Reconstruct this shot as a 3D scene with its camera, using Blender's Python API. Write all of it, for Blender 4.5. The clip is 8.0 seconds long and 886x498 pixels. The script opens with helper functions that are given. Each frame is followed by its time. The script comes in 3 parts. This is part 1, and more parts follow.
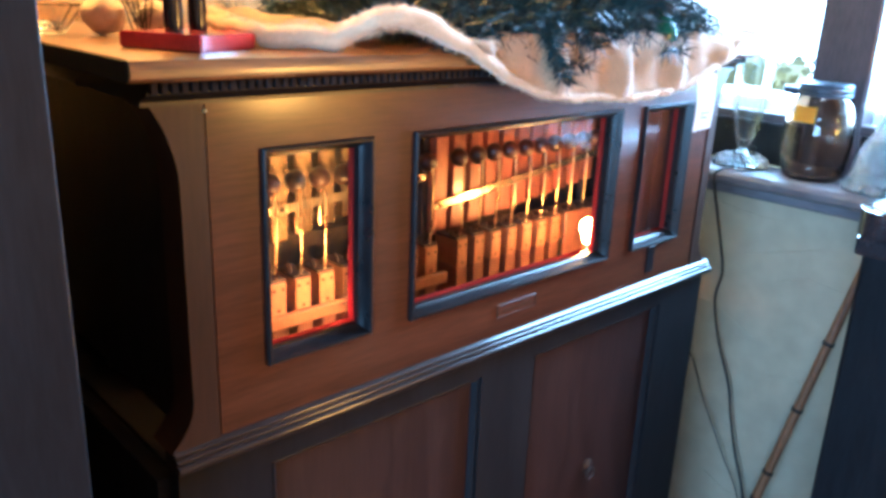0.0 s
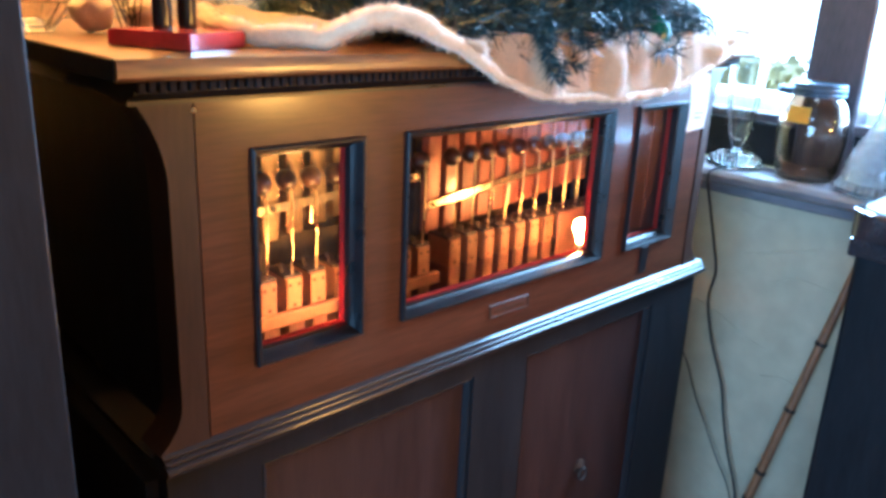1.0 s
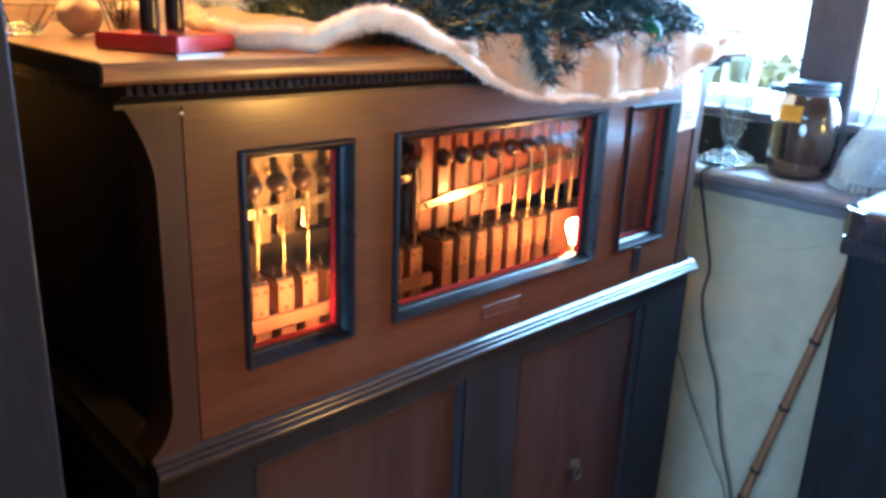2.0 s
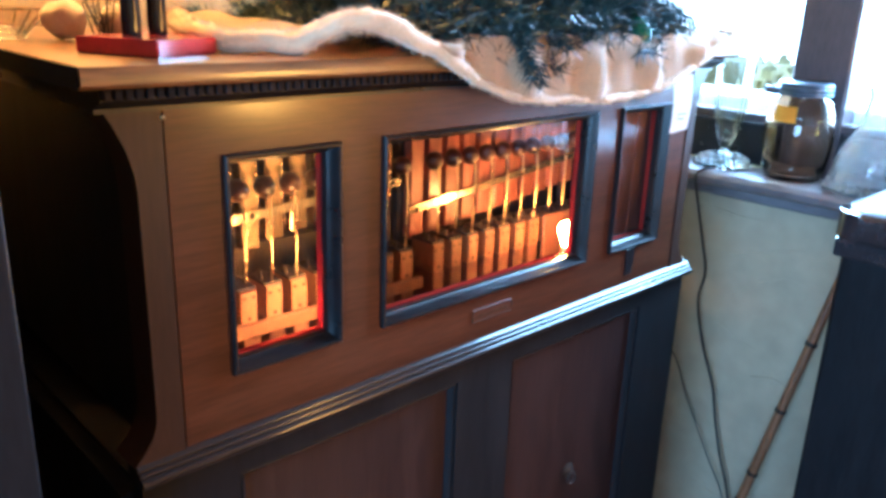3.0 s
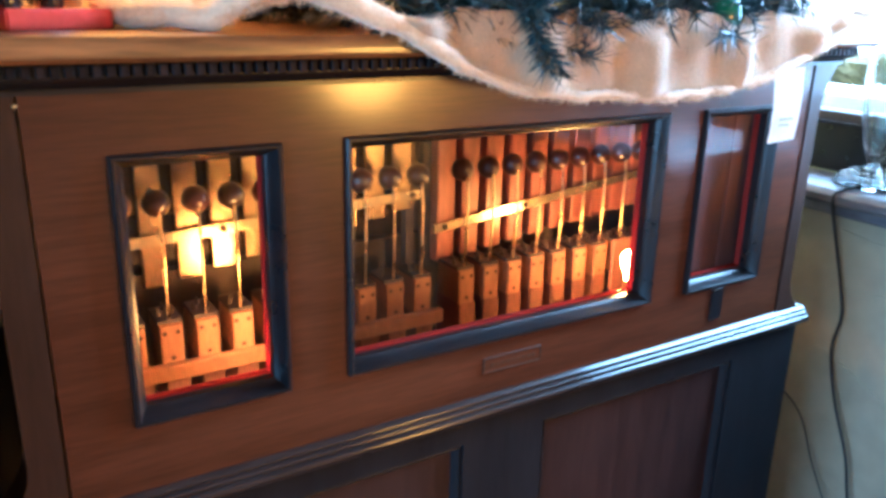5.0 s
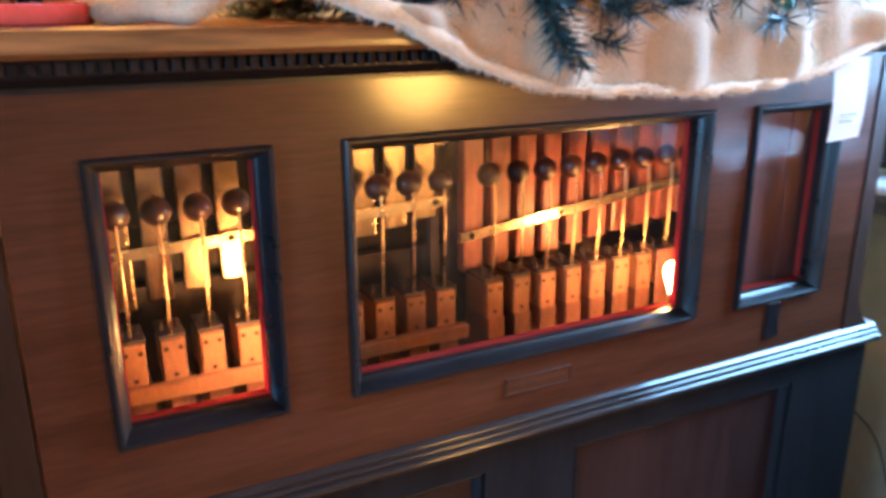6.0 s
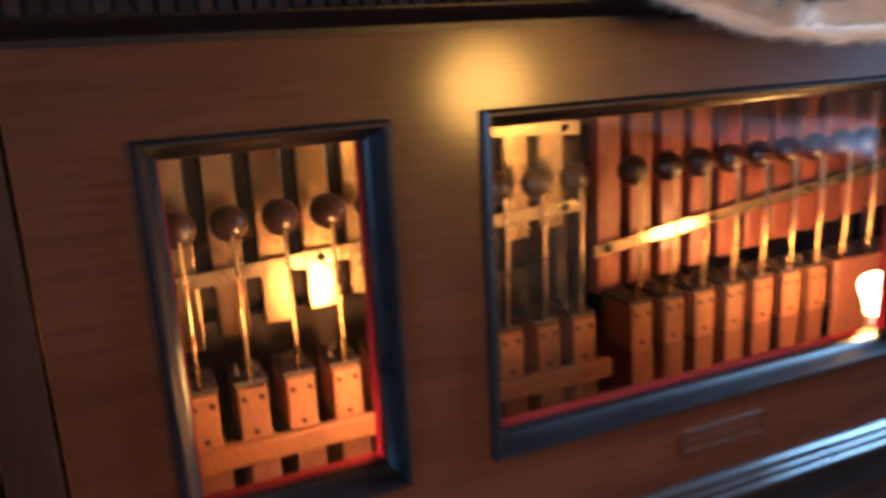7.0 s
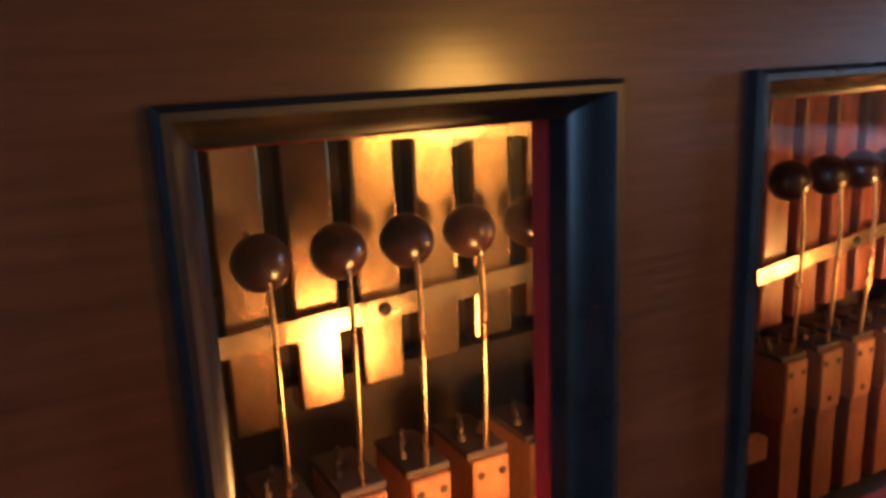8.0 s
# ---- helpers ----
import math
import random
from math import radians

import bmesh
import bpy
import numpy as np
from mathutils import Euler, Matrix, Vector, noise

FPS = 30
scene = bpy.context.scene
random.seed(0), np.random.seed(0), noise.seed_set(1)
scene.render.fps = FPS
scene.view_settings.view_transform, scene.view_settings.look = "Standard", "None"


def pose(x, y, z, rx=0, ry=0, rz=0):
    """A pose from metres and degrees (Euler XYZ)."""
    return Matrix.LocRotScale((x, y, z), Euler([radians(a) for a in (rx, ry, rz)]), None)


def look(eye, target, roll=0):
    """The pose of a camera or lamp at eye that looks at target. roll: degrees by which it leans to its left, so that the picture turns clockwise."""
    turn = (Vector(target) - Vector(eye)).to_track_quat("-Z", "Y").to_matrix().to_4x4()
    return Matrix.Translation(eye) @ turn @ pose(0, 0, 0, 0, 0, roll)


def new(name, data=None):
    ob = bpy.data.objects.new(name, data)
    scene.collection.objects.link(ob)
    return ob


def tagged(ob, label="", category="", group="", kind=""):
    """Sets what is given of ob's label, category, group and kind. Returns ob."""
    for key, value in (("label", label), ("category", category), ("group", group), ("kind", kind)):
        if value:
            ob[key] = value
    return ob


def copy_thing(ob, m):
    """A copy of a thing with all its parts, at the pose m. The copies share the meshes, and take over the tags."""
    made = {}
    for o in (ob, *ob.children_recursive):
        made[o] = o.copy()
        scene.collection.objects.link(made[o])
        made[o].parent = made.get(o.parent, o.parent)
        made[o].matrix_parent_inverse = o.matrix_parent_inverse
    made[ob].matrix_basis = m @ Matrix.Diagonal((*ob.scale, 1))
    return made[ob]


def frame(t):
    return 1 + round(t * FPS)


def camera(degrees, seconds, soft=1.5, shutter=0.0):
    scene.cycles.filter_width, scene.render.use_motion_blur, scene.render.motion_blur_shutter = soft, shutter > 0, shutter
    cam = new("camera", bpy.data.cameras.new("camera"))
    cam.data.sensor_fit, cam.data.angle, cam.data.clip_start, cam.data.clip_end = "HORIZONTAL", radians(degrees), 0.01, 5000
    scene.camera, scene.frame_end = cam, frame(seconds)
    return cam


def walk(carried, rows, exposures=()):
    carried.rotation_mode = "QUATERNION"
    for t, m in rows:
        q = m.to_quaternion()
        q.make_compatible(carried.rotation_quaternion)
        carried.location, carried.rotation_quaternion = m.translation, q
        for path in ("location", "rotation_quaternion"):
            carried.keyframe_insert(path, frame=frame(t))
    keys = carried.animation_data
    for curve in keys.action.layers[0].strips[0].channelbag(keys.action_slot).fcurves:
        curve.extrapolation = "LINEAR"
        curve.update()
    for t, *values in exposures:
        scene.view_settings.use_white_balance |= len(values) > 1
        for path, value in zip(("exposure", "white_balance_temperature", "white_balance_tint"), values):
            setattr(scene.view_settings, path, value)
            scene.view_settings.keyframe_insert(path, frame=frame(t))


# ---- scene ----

# ================= camera and walk =================
cam = camera(58.7, 8.0, soft=3.5, shutter=0.6)
PATH = [
    (0, (-0.816, -0.699, 1.435), (0.493, 0.683, 0.821), 2.4),
    (0.5, (-0.814, -0.698, 1.435), (0.509, 0.673, 0.825), 2.7),
    (1, (-0.809, -0.696, 1.437), (0.509, 0.675, 0.817), 2.7),
    (1.5, (-0.805, -0.695, 1.438), (0.518, 0.67, 0.817), 2.6),
    (3, (-0.787, -0.705, 1.438), (0.537, 0.664, 0.825), 2.1),
    (3.5, (-0.755, -0.701, 1.434), (0.545, 0.688, 0.818), 1.5),
    (3.8, (-0.714, -0.702, 1.422), (0.497, 0.772, 0.823), -0.4),
    (4, (-0.674, -0.699, 1.426), (0.463, 0.834, 0.826), -0.5),
    (4.2, (-0.621, -0.683, 1.409), (0.463, 0.886, 0.806), -0.2),
    (4.5, (-0.566, -0.667, 1.408), (0.48, 0.923, 0.796), 0.8),
    (6, (-0.431, -0.629, 1.388), (0.426, 1.078, 0.796), -0.2),
    (6.5, (-0.399, -0.573, 1.363), (0.342, 1.196, 0.795), -1.3),
    (7, (-0.426, -0.443, 1.323), (0.325, 1.339, 0.813), -2.9),
    (7.3, (-0.446, -0.335, 1.313), (0.325, 1.446, 0.832), -3.9),
    (7.5, (-0.449, -0.289, 1.308), (0.347, 1.481, 0.825), -3.9),
    (7.7, (-0.446, -0.245, 1.296), (0.412, 1.494, 0.805), -3.2),
    (8, (-0.442, -0.201, 1.289), (0.471, 1.515, 0.816), -2.3),
]
walk(cam, [(t, look(eye, target, roll)) for t, eye, target, roll in PATH],
     exposures=[(0.0, 1.14, 4350, 1), (4.5, 1.02, 4350, 1), (6.5, 0.62, 4350, 1), (8.0, -0.22, 4750, 4)])

# ================= light =================
world = bpy.data.worlds.new("sky")
scene.world = world
world.use_nodes = True
sky = world.node_tree.nodes.new("ShaderNodeTexSky")
sky.sky_type, sky.sun_disc = "NISHITA", False
sky.sun_elevation, sky.sun_rotation = radians(50), radians(200)
world.node_tree.links.new(sky.outputs[0], world.node_tree.nodes["Background"].inputs[0])
world.node_tree.nodes["Background"].inputs[1].default_value = 0.12


def lamp(name, kind, m, energy, color, **more):
    data = bpy.data.lights.new(name, kind)
    data.energy, data.color = energy, color
    ob = new(name, data)
    ob.matrix_world = m
    return ob, data


# daylight in the window's opening
_, day = lamp("window_daylight", "AREA", look((1.28, 0.01, 1.84), (-1.0, 0.01, 1.74)), 135.0, (0.66, 0.85, 1.0))
day.shape, day.size, day.size_y = "RECTANGLE", 1.1, 1.06
# added cool fill lamp, set at a made-up opening in the west wall
_, fill_data = lamp("west_fill", "AREA", look((-2.66, -1.15, 1.55), (0.0, -1.15, 1.55)), 52.0, (0.58, 0.81, 1.0))
fill_data.shape, fill_data.size, fill_data.size_y = "RECTANGLE", 1.2, 1.2
# a warm room lamp behind the camera and a warm lamp on the far end of the cabinet's top
_, room = lamp("room_lamp", "POINT", pose(0.71, -1.85, 1.17), 54.0, (1.0, 0.39, 0.045))
room.shadow_soft_size = 0.14
_, table = lamp("top_lamp", "POINT", pose(-0.40, 0.40, 2.05), 44.0, (1.0, 0.44, 0.06))
table.shadow_soft_size = 0.09


# ================= materials =================
def mat(name, color, rough=0.5, metal=0.0, grain=(8, 8, 8), vary=0.25, bump=0.1, fine=6.0, coat=0.0,
        sheen=0.0, each=0.0, spec=0.5, dark=None):
    """Colour with broad and fine variation in object space; each: spread from piece to piece."""
    m = bpy.data.materials.new(name)
    m.use_nodes = True
    t = m.node_tree
    b = t.nodes["Principled BSDF"]
    b.inputs["Roughness"].default_value = rough
    b.inputs["Metallic"].default_value = metal
    b.inputs["Coat Weight"].default_value = coat
    b.inputs["Coat Roughness"].default_value = 0.13
    b.inputs["Sheen Weight"].default_value = sheen
    b.inputs["Specular IOR Level"].default_value = spec
    co = t.nodes.new("ShaderNodeTexCoord")
    mp = t.nodes.new("ShaderNodeMapping")
    mp.inputs["Scale"].default_value = grain
    t.links.new(co.outputs["Object"], mp.inputs["Vector"])
    info = t.nodes.new("ShaderNodeObjectInfo")
    shift = t.nodes.new("ShaderNodeVectorMath")
    shift.operation = "ADD"
    t.links.new(mp.outputs[0], shift.inputs[0])
    mul = t.nodes.new("ShaderNodeMath")
    mul.operation = "MULTIPLY"
    mul.inputs[1].default_value = 37.0
    t.links.new(info.outputs["Random"], mul.inputs[0])
    t.links.new(mul.outputs[0], shift.inputs[1])
    broad = t.nodes.new("ShaderNodeTexNoise")
    broad.inputs["Scale"].default_value = 1.0
    broad.inputs["Detail"].default_value = 5.0
    t.links.new(shift.outputs[0], broad.inputs["Vector"])
    tiny = t.nodes.new("ShaderNodeTexNoise")
    tiny.inputs["Scale"].default_value = fine
    tiny.inputs["Detail"].default_value = 6.0
    t.links.new(shift.outputs[0], tiny.inputs["Vector"])
    mix = t.nodes.new("ShaderNodeMath")
    mix.operation = "ADD"
    t.links.new(broad.outputs[0], mix.inputs[0])
    t.links.new(tiny.outputs[0], mix.inputs[1])
    ramp = t.nodes.new("ShaderNodeMapRange")
    ramp.inputs["From Min"].default_value = 0.65
    ramp.inputs["From Max"].default_value = 1.35
    t.links.new(mix.outputs[0], ramp.inputs[0])
    blend = t.nodes.new("ShaderNodeMix")
    blend.data_type = "RGBA"
    low = dark or tuple(c * (1 - vary) for c in color)
    high = tuple(min(1, c * (1 + vary * 0.8)) for c in color)
    blend.inputs[6].default_value = (*low, 1)
    blend.inputs[7].default_value = (*high, 1)
    t.links.new(ramp.outputs[0], blend.inputs[0])
    out = blend.outputs[2]
    if each:
        hsv = t.nodes.new("ShaderNodeHueSaturation")
        mr = t.nodes.new("ShaderNodeMapRange")
        mr.inputs["To Min"].default_value, mr.inputs["To Max"].default_value = 1 - each, 1 + each
        t.links.new(info.outputs["Random"], mr.inputs[0])
        t.links.new(mr.outputs[0], hsv.inputs["Value"])
        t.links.new(out, hsv.inputs["Color"])
        out = hsv.outputs[0]
    t.links.new(out, b.inputs["Base Color"])
    rr = t.nodes.new("ShaderNodeMapRange")
    rr.inputs["To Min"].default_value, rr.inputs["To Max"].default_value = max(0.03, rough - 0.09), min(1, rough + 0.09)
    t.links.new(broad.outputs[0], rr.inputs[0])
    t.links.new(rr.outputs[0], b.inputs["Roughness"])
    if bump:
        bp = t.nodes.new("ShaderNodeBump")
        bp.inputs["Strength"].default_value = bump
        bp.inputs["Distance"].default_value = 0.002
        t.links.new(mix.outputs[0], bp.inputs["Height"])
        t.links.new(bp.outputs[0], b.inputs["Normal"])
    return m


def glow(name, color, strength):
    m = bpy.data.materials.new(name)
    m.use_nodes = True
    t = m.node_tree
    b = t.nodes["Principled BSDF"]
    b.inputs["Base Color"].default_value = (0.9, 0.8, 0.6, 1)
    b.inputs["Emission Color"].default_value = (*color, 1)
    b.inputs["Emission Strength"].default_value = strength
    return m


def pane_glass(name, tint=(1, 1, 1), most=1.0):
    m = bpy.data.materials.new(name)
    m.use_nodes = True
    t = m.node_tree
    t.nodes.clear()
    o = t.nodes.new("ShaderNodeOutputMaterial")
    mx = t.nodes.new("ShaderNodeMixShader")
    tr = t.nodes.new("ShaderNodeBsdfTransparent")
    tr.inputs[0].default_value = (*tint, 1)
    gl = t.nodes.new("ShaderNodeBsdfGlossy")
    gl.inputs["Roughness"].default_value = 0.03
    lw = t.nodes.new("ShaderNodeLayerWeight")
    lw.inputs[0].default_value = 0.5
    pw = t.nodes.new("ShaderNodeMath")
    pw.operation = "POWER"
    pw.inputs[1].default_value = 4.0
    t.links.new(lw.outputs["Facing"], pw.inputs[0])
    ma = t.nodes.new("ShaderNodeMath")
    ma.operation = "MULTIPLY_ADD"
    ma.inputs[1].default_value, ma.inputs[2].default_value = 0.5 * most, 0.03 * most
    t.links.new(pw.outputs[0], ma.inputs[0])
    t.links.new(ma.outputs[0], mx.inputs[0])
    t.links.new(tr.outputs[0], mx.inputs[1])
    t.links.new(gl.outputs[0], mx.inputs[2])
    t.links.new(mx.outputs[0], o.inputs[0])
    return m


def thick_glass(name, color, rough=0.03, clear=1.0):
    m = bpy.data.materials.new(name)
    m.use_nodes = True
    b = m.node_tree.nodes["Principled BSDF"]
    b.inputs["Base Color"].default_value = (*color, 1)
    b.inputs["Transmission Weight"].default_value = clear
    b.inputs["Roughness"].default_value = rough
    b.inputs["IOR"].default_value = 1.45
    return m


def tape(name, color):
    m = bpy.data.materials.new(name)
    m.use_nodes = True
    t = m.node_tree
    t.nodes.clear()
    o = t.nodes.new("ShaderNodeOutputMaterial")
    ad = t.nodes.new("ShaderNodeMixShader")
    ad.inputs[0].default_value = 0.5
    d = t.nodes.new("ShaderNodeBsdfDiffuse")
    d.inputs[0].default_value = (*color, 1)
    s = t.nodes.new("ShaderNodeBsdfTranslucent")
    s.inputs[0].default_value = (*color, 1)
    t.links.new(d.outputs[0], ad.inputs[1])
    t.links.new(s.outputs[0], ad.inputs[2])
    t.links.new(ad.outputs[0], o.inputs[0])
    return m


WOOD = mat("panel_walnut", (0.061, 0.0186, 0.0072), 0.38, grain=(3.0, 16, 40), vary=0.45, bump=0.22, fine=7, coat=0.55, spec=0.16)
WOOD.node_tree.nodes["Principled BSDF"].inputs["Coat Roughness"].default_value = 0.14
WOOD_V = mat("panel_walnut_upright", (0.025, 0.0115, 0.0098), 0.45, grain=(38, 20, 4), vary=0.4, bump=0.08, fine=4, coat=0.2, spec=0.3)
TOPWOOD = mat("top_oak", (0.19, 0.078, 0.020), 0.33, grain=(6, 25, 60), vary=0.6, bump=0.08, fine=3, coat=0.3)
DARK = mat("dark_stained_wood", (0.009, 0.008, 0.009), 0.3, grain=(10, 40, 40), vary=0.4, bump=0.03, spec=0.32)
POLISH = mat("polished_moulding", (0.016, 0.011, 0.010), 0.3, grain=(10, 40, 40), vary=0.4, bump=0.02, coat=0.8, spec=0.12)
POLISH.node_tree.nodes["Principled BSDF"].inputs["Coat Roughness"].default_value = 0.09
POLISH.node_tree.nodes["Principled BSDF"].inputs["Coat IOR"].default_value = 1.45
PILASTER = mat("dark_pilaster_wood", (0.032, 0.014, 0.008), 0.45, grain=(38, 20, 4), vary=0.4, bump=0.06, coat=0.25, spec=0.22)
DARK_V = mat("dark_stained_side", (0.010, 0.0095, 0.011), 0.5, grain=(40, 40, 5), vary=0.4, bump=0.08, spec=0.15)
DENTIL = mat("dark_dentil_wood", (0.014, 0.009, 0.008), 0.6, grain=(60, 60, 60), vary=0.5, bump=0.2, spec=0.1, each=0.4)
PLATE = mat("worn_brown_plate", (0.050, 0.025, 0.013), 0.5, grain=(60, 60, 90), vary=0.5, bump=0.3, spec=0.2)
BAR_A = mat("bell_metal_bar", (0.45, 0.30, 0.135), 0.24, metal=1.0, grain=(40, 40, 14), vary=0.22, bump=0.012, each=0.12)
BAR_B = mat("rosewood_bar", (0.34, 0.100, 0.042), 0.4, grain=(90, 40, 9), vary=0.45, bump=0.05, each=0.25, coat=0.2)
STRIP = mat("brassy_strip", (0.62, 0.47, 0.24), 0.25, metal=0.8, grain=(20, 60, 60), vary=0.25, bump=0.06)
BLOCK = mat("maple_block", (0.33, 0.130, 0.034), 0.5, grain=(60, 60, 14), vary=0.3, bump=0.1, each=0.22)
BLOCK_LOW = mat("cedar_block", (0.21, 0.075, 0.030), 0.55, grain=(60, 60, 14), vary=0.35, bump=0.1, each=0.25)
BALL = mat("hardwood_ball", (0.045, 0.012, 0.007), 0.32, grain=(60, 60, 60), vary=0.4, bump=0.05, each=0.4, coat=0.6)
BRASS = mat("brass_wire", (0.75, 0.50, 0.22), 0.28, metal=1.0, grain=(90, 90, 30), vary=0.2, bump=0.0)
SCREW = mat("dark_screw", (0.05, 0.032, 0.022), 0.45, metal=0.6, grain=(90, 90, 90), vary=0.3, bump=0.0)
INNER = mat("dusty_inside", (0.07, 0.045, 0.032), 0.8, grain=(12, 12, 12), vary=0.4, bump=0.2)
RED = tape("red_edge_tape", (0.34, 0.035, 0.026))
PANE = pane_glass("window_glass", most=0.6)
BULB = glow("lit_bulb", (1.0, 0.375, 0.058), 218.0)
FUR = mat("cream_plush", (0.64, 0.46, 0.28), 0.95, grain=(40, 40, 40), vary=0.16, bump=0.5, fine=9, sheen=0.6)
NEEDLE = mat("artificial_needles", (0.013, 0.034, 0.036), 0.42, grain=(30, 30, 30), vary=0.5, bump=0.0)
TWIG = mat("twig", (0.05, 0.04, 0.025), 0.8, grain=(40, 40, 40))
POT = mat("red_cloth", (0.16, 0.018, 0.03), 0.8, grain=(60, 60, 60), vary=0.3, bump=0.3)
PAINT_RED = mat("red_enamel", (0.48, 0.03, 0.026), 0.24, grain=(25, 25, 25), vary=0.2, bump=0.05, coat=0.6)
PAINT_BLACK = mat("black_enamel", (0.012, 0.012, 0.014), 0.16, grain=(25, 25, 25), vary=0.2, bump=0.0)
PLASTER = mat("beige_plaster", (0.42, 0.34, 0.225), 0.75, grain=(3, 3, 3), vary=0.14, bump=0.35, fine=7)
FLOOR = mat("floor_boards", (0.16, 0.09, 0.05), 0.5, grain=(4, 40, 40), vary=0.4, each=0.2)
FRAMEWOOD = mat("window_oak", (0.058, 0.040, 0.042), 0.42, grain=(30, 30, 6), vary=0.4, bump=0.15)
SILL = mat("painted_sill", (0.17, 0.145, 0.15), 0.42, grain=(20, 4, 20), vary=0.4, bump=0.15)
PAPER = mat("white_paper", (0.84, 0.83, 0.82), 0.8, grain=(20, 20, 20), vary=0.05, bump=0.05)
INK = mat("grey_ink", (0.3, 0.3, 0.32), 0.8, grain=(20, 20, 20), vary=0.1, bump=0.0)
CLEAR = thick_glass("clear_glass", (0.93, 0.97, 0.97))
CRYSTAL = thick_glass("cut_crystal", (0.95, 0.98, 1.0), 0.05, 0.86)
AMBER = thick_glass("smoky_jar_glass", (0.87, 0.71, 0.56), 0.05)
LID = mat("blue_grey_lid", (0.06, 0.075, 0.10), 0.4, metal=0.5, grain=(30, 30, 30), vary=0.3)
CORD = mat("brown_cord", (0.03, 0.024, 0.02), 0.6, grain=(40, 40, 40), vary=0.2)
CANE = mat("cane", (0.20, 0.085, 0.035), 0.4, grain=(30, 30, 8), vary=0.4, bump=0.15)
METAL = mat("aged_metal", (0.05, 0.04, 0.035), 0.5, metal=0.6, grain=(40, 40, 40), vary=0.3)
LACQUER = mat("dark_lacquer", (0.032, 0.026, 0.028), 0.13, grain=(20, 20, 20), vary=0.3, bump=0.06, coat=1.0)
GREEN = mat("green_bauble", (0.01, 0.09, 0.05), 0.18, grain=(20, 20, 20), vary=0.2, bump=0.0)


# ================= building helpers =================
def box(bm, x0, x1, y0, y1, z0, z1, bev=0.0, seg=1):
    v = [bm.verts.new((x, y, z)) for x in (x0, x1) for y in (y0, y1) for z in (z0, z1)]
    fs = [bm.faces.new([v[i] for i in f]) for f in
          ((0, 1, 3, 2), (4, 6, 7, 5), (0, 4, 5, 1), (2, 3, 7, 6), (0, 2, 6, 4), (1, 5, 7, 3))]
    if bev:
        bmesh.ops.bevel(bm, geom=list({e for f in fs for e in f.edges}), offset=bev, segments=seg,
                        affect="EDGES", profile=0.5)
    return bm


def B(*a, **k):
    return box(bmesh.new(), *a, **k)


def prism(bm, pts, axis, a, b):
    """A closed outline, swept straight along an axis from a to b. For x: (y, z); for y: (x, z); for z: (x, y)."""
    def at(p, c):
        return {"x": (c, p[0], p[1]), "y": (p[0], c, p[1]), "z": (p[0], p[1], c)}[axis]
    lo = [bm.verts.new(at(p, a)) for p in pts]
    hi = [bm.verts.new(at(p, b)) for p in pts]
    n = len(pts)
    for i in range(n):
        bm.faces.new((lo[i], lo[(i + 1) % n], hi[(i + 1) % n], hi[i]))
    bm.faces.new(lo[::-1])
    bm.faces.new(hi)
    return bm


def lathe(bm, prof, seg=24, centre=(0, 0, 0), wave=None):
    """A profile of (radius, z) turned about z."""
    rings = []
    for r, z in prof:
        ring = []
        for i in range(seg):
            a = math.tau * i / seg
            k = wave(a, z) if wave else 1.0
            ring.append(bm.verts.new((centre[0] + r * k * math.cos(a), centre[1] + r * k * math.sin(a), centre[2] + z)))
        rings.append(ring)
    for lo, hi in zip(rings, rings[1:]):
        for i in range(seg):
            bm.faces.new((lo[i], lo[(i + 1) % seg], hi[(i + 1) % seg], hi[i]))
    if prof[0][0] > 1e-5:
        bm.faces.new(rings[0][::-1])
    if prof[-1][0] > 1e-5:
        bm.faces.new(rings[-1])
    bmesh.ops.remove_doubles(bm, verts=bm.verts[:], dist=1e-6)
    return bm


def tube(bm, pts, r, seg=8, r2=None):
    pts = [Vector(p) for p in pts]
    rings = []
    for i, p in enumerate(pts):
        d = (pts[min(i + 1, len(pts) - 1)] - pts[max(i - 1, 0)]).normalized()
        u = d.orthogonal().normalized() if i == 0 else (u - d * u.dot(d)).normalized()
        w = d.cross(u)
        rr = r if r2 is None else r + (r2 - r) * i / (len(pts) - 1)
        rings.append([bm.verts.new(p + (u * math.cos(a) + w * math.sin(a)) * rr)
                      for a in (math.tau * k / seg for k in range(seg))])
    for lo, hi in zip(rings, rings[1:]):
        for i in range(seg):
            bm.faces.new((lo[i], lo[(i + 1) % seg], hi[(i + 1) % seg], hi[i]))
    bm.faces.new(rings[0][::-1])
    bm.faces.new(rings[-1])
    return bm


def ring_frame(bm, x0, x1, z0, z1, prof):
    """A mitred moulding round an opening in the plane y: profile of (inset, y), closed."""
    loops = []
    for sx, sz in ((0, 0), (1, 0), (1, 1), (0, 1)):
        loop = []
        for u, y in prof:
            loop.append(bm.verts.new((x1 - u if sx else x0 + u, y, z1 - u if sz else z0 + u)))
        loops.append(loop)
    n = len(prof)
    for k in range(4):
        a, b = loops[k], loops[(k + 1) % 4]
        for i in range(n):
            bm.faces.new((a[i], b[i], b[(i + 1) % n], a[(i + 1) % n]))
    return bm


def mesh_of(name, bm, material, smooth=None):
    bmesh.ops.recalc_face_normals(bm, faces=bm.faces[:])
    me = bpy.data.meshes.new(name)
    bm.to_mesh(me)
    bm.free()
    for m in (material if isinstance(material, (list, tuple)) else [material]):
        me.materials.append(m)
    if smooth:
        for p in me.polygons:
            p.use_smooth = True
        me.set_sharp_from_angle(angle=radians(smooth))
    return me


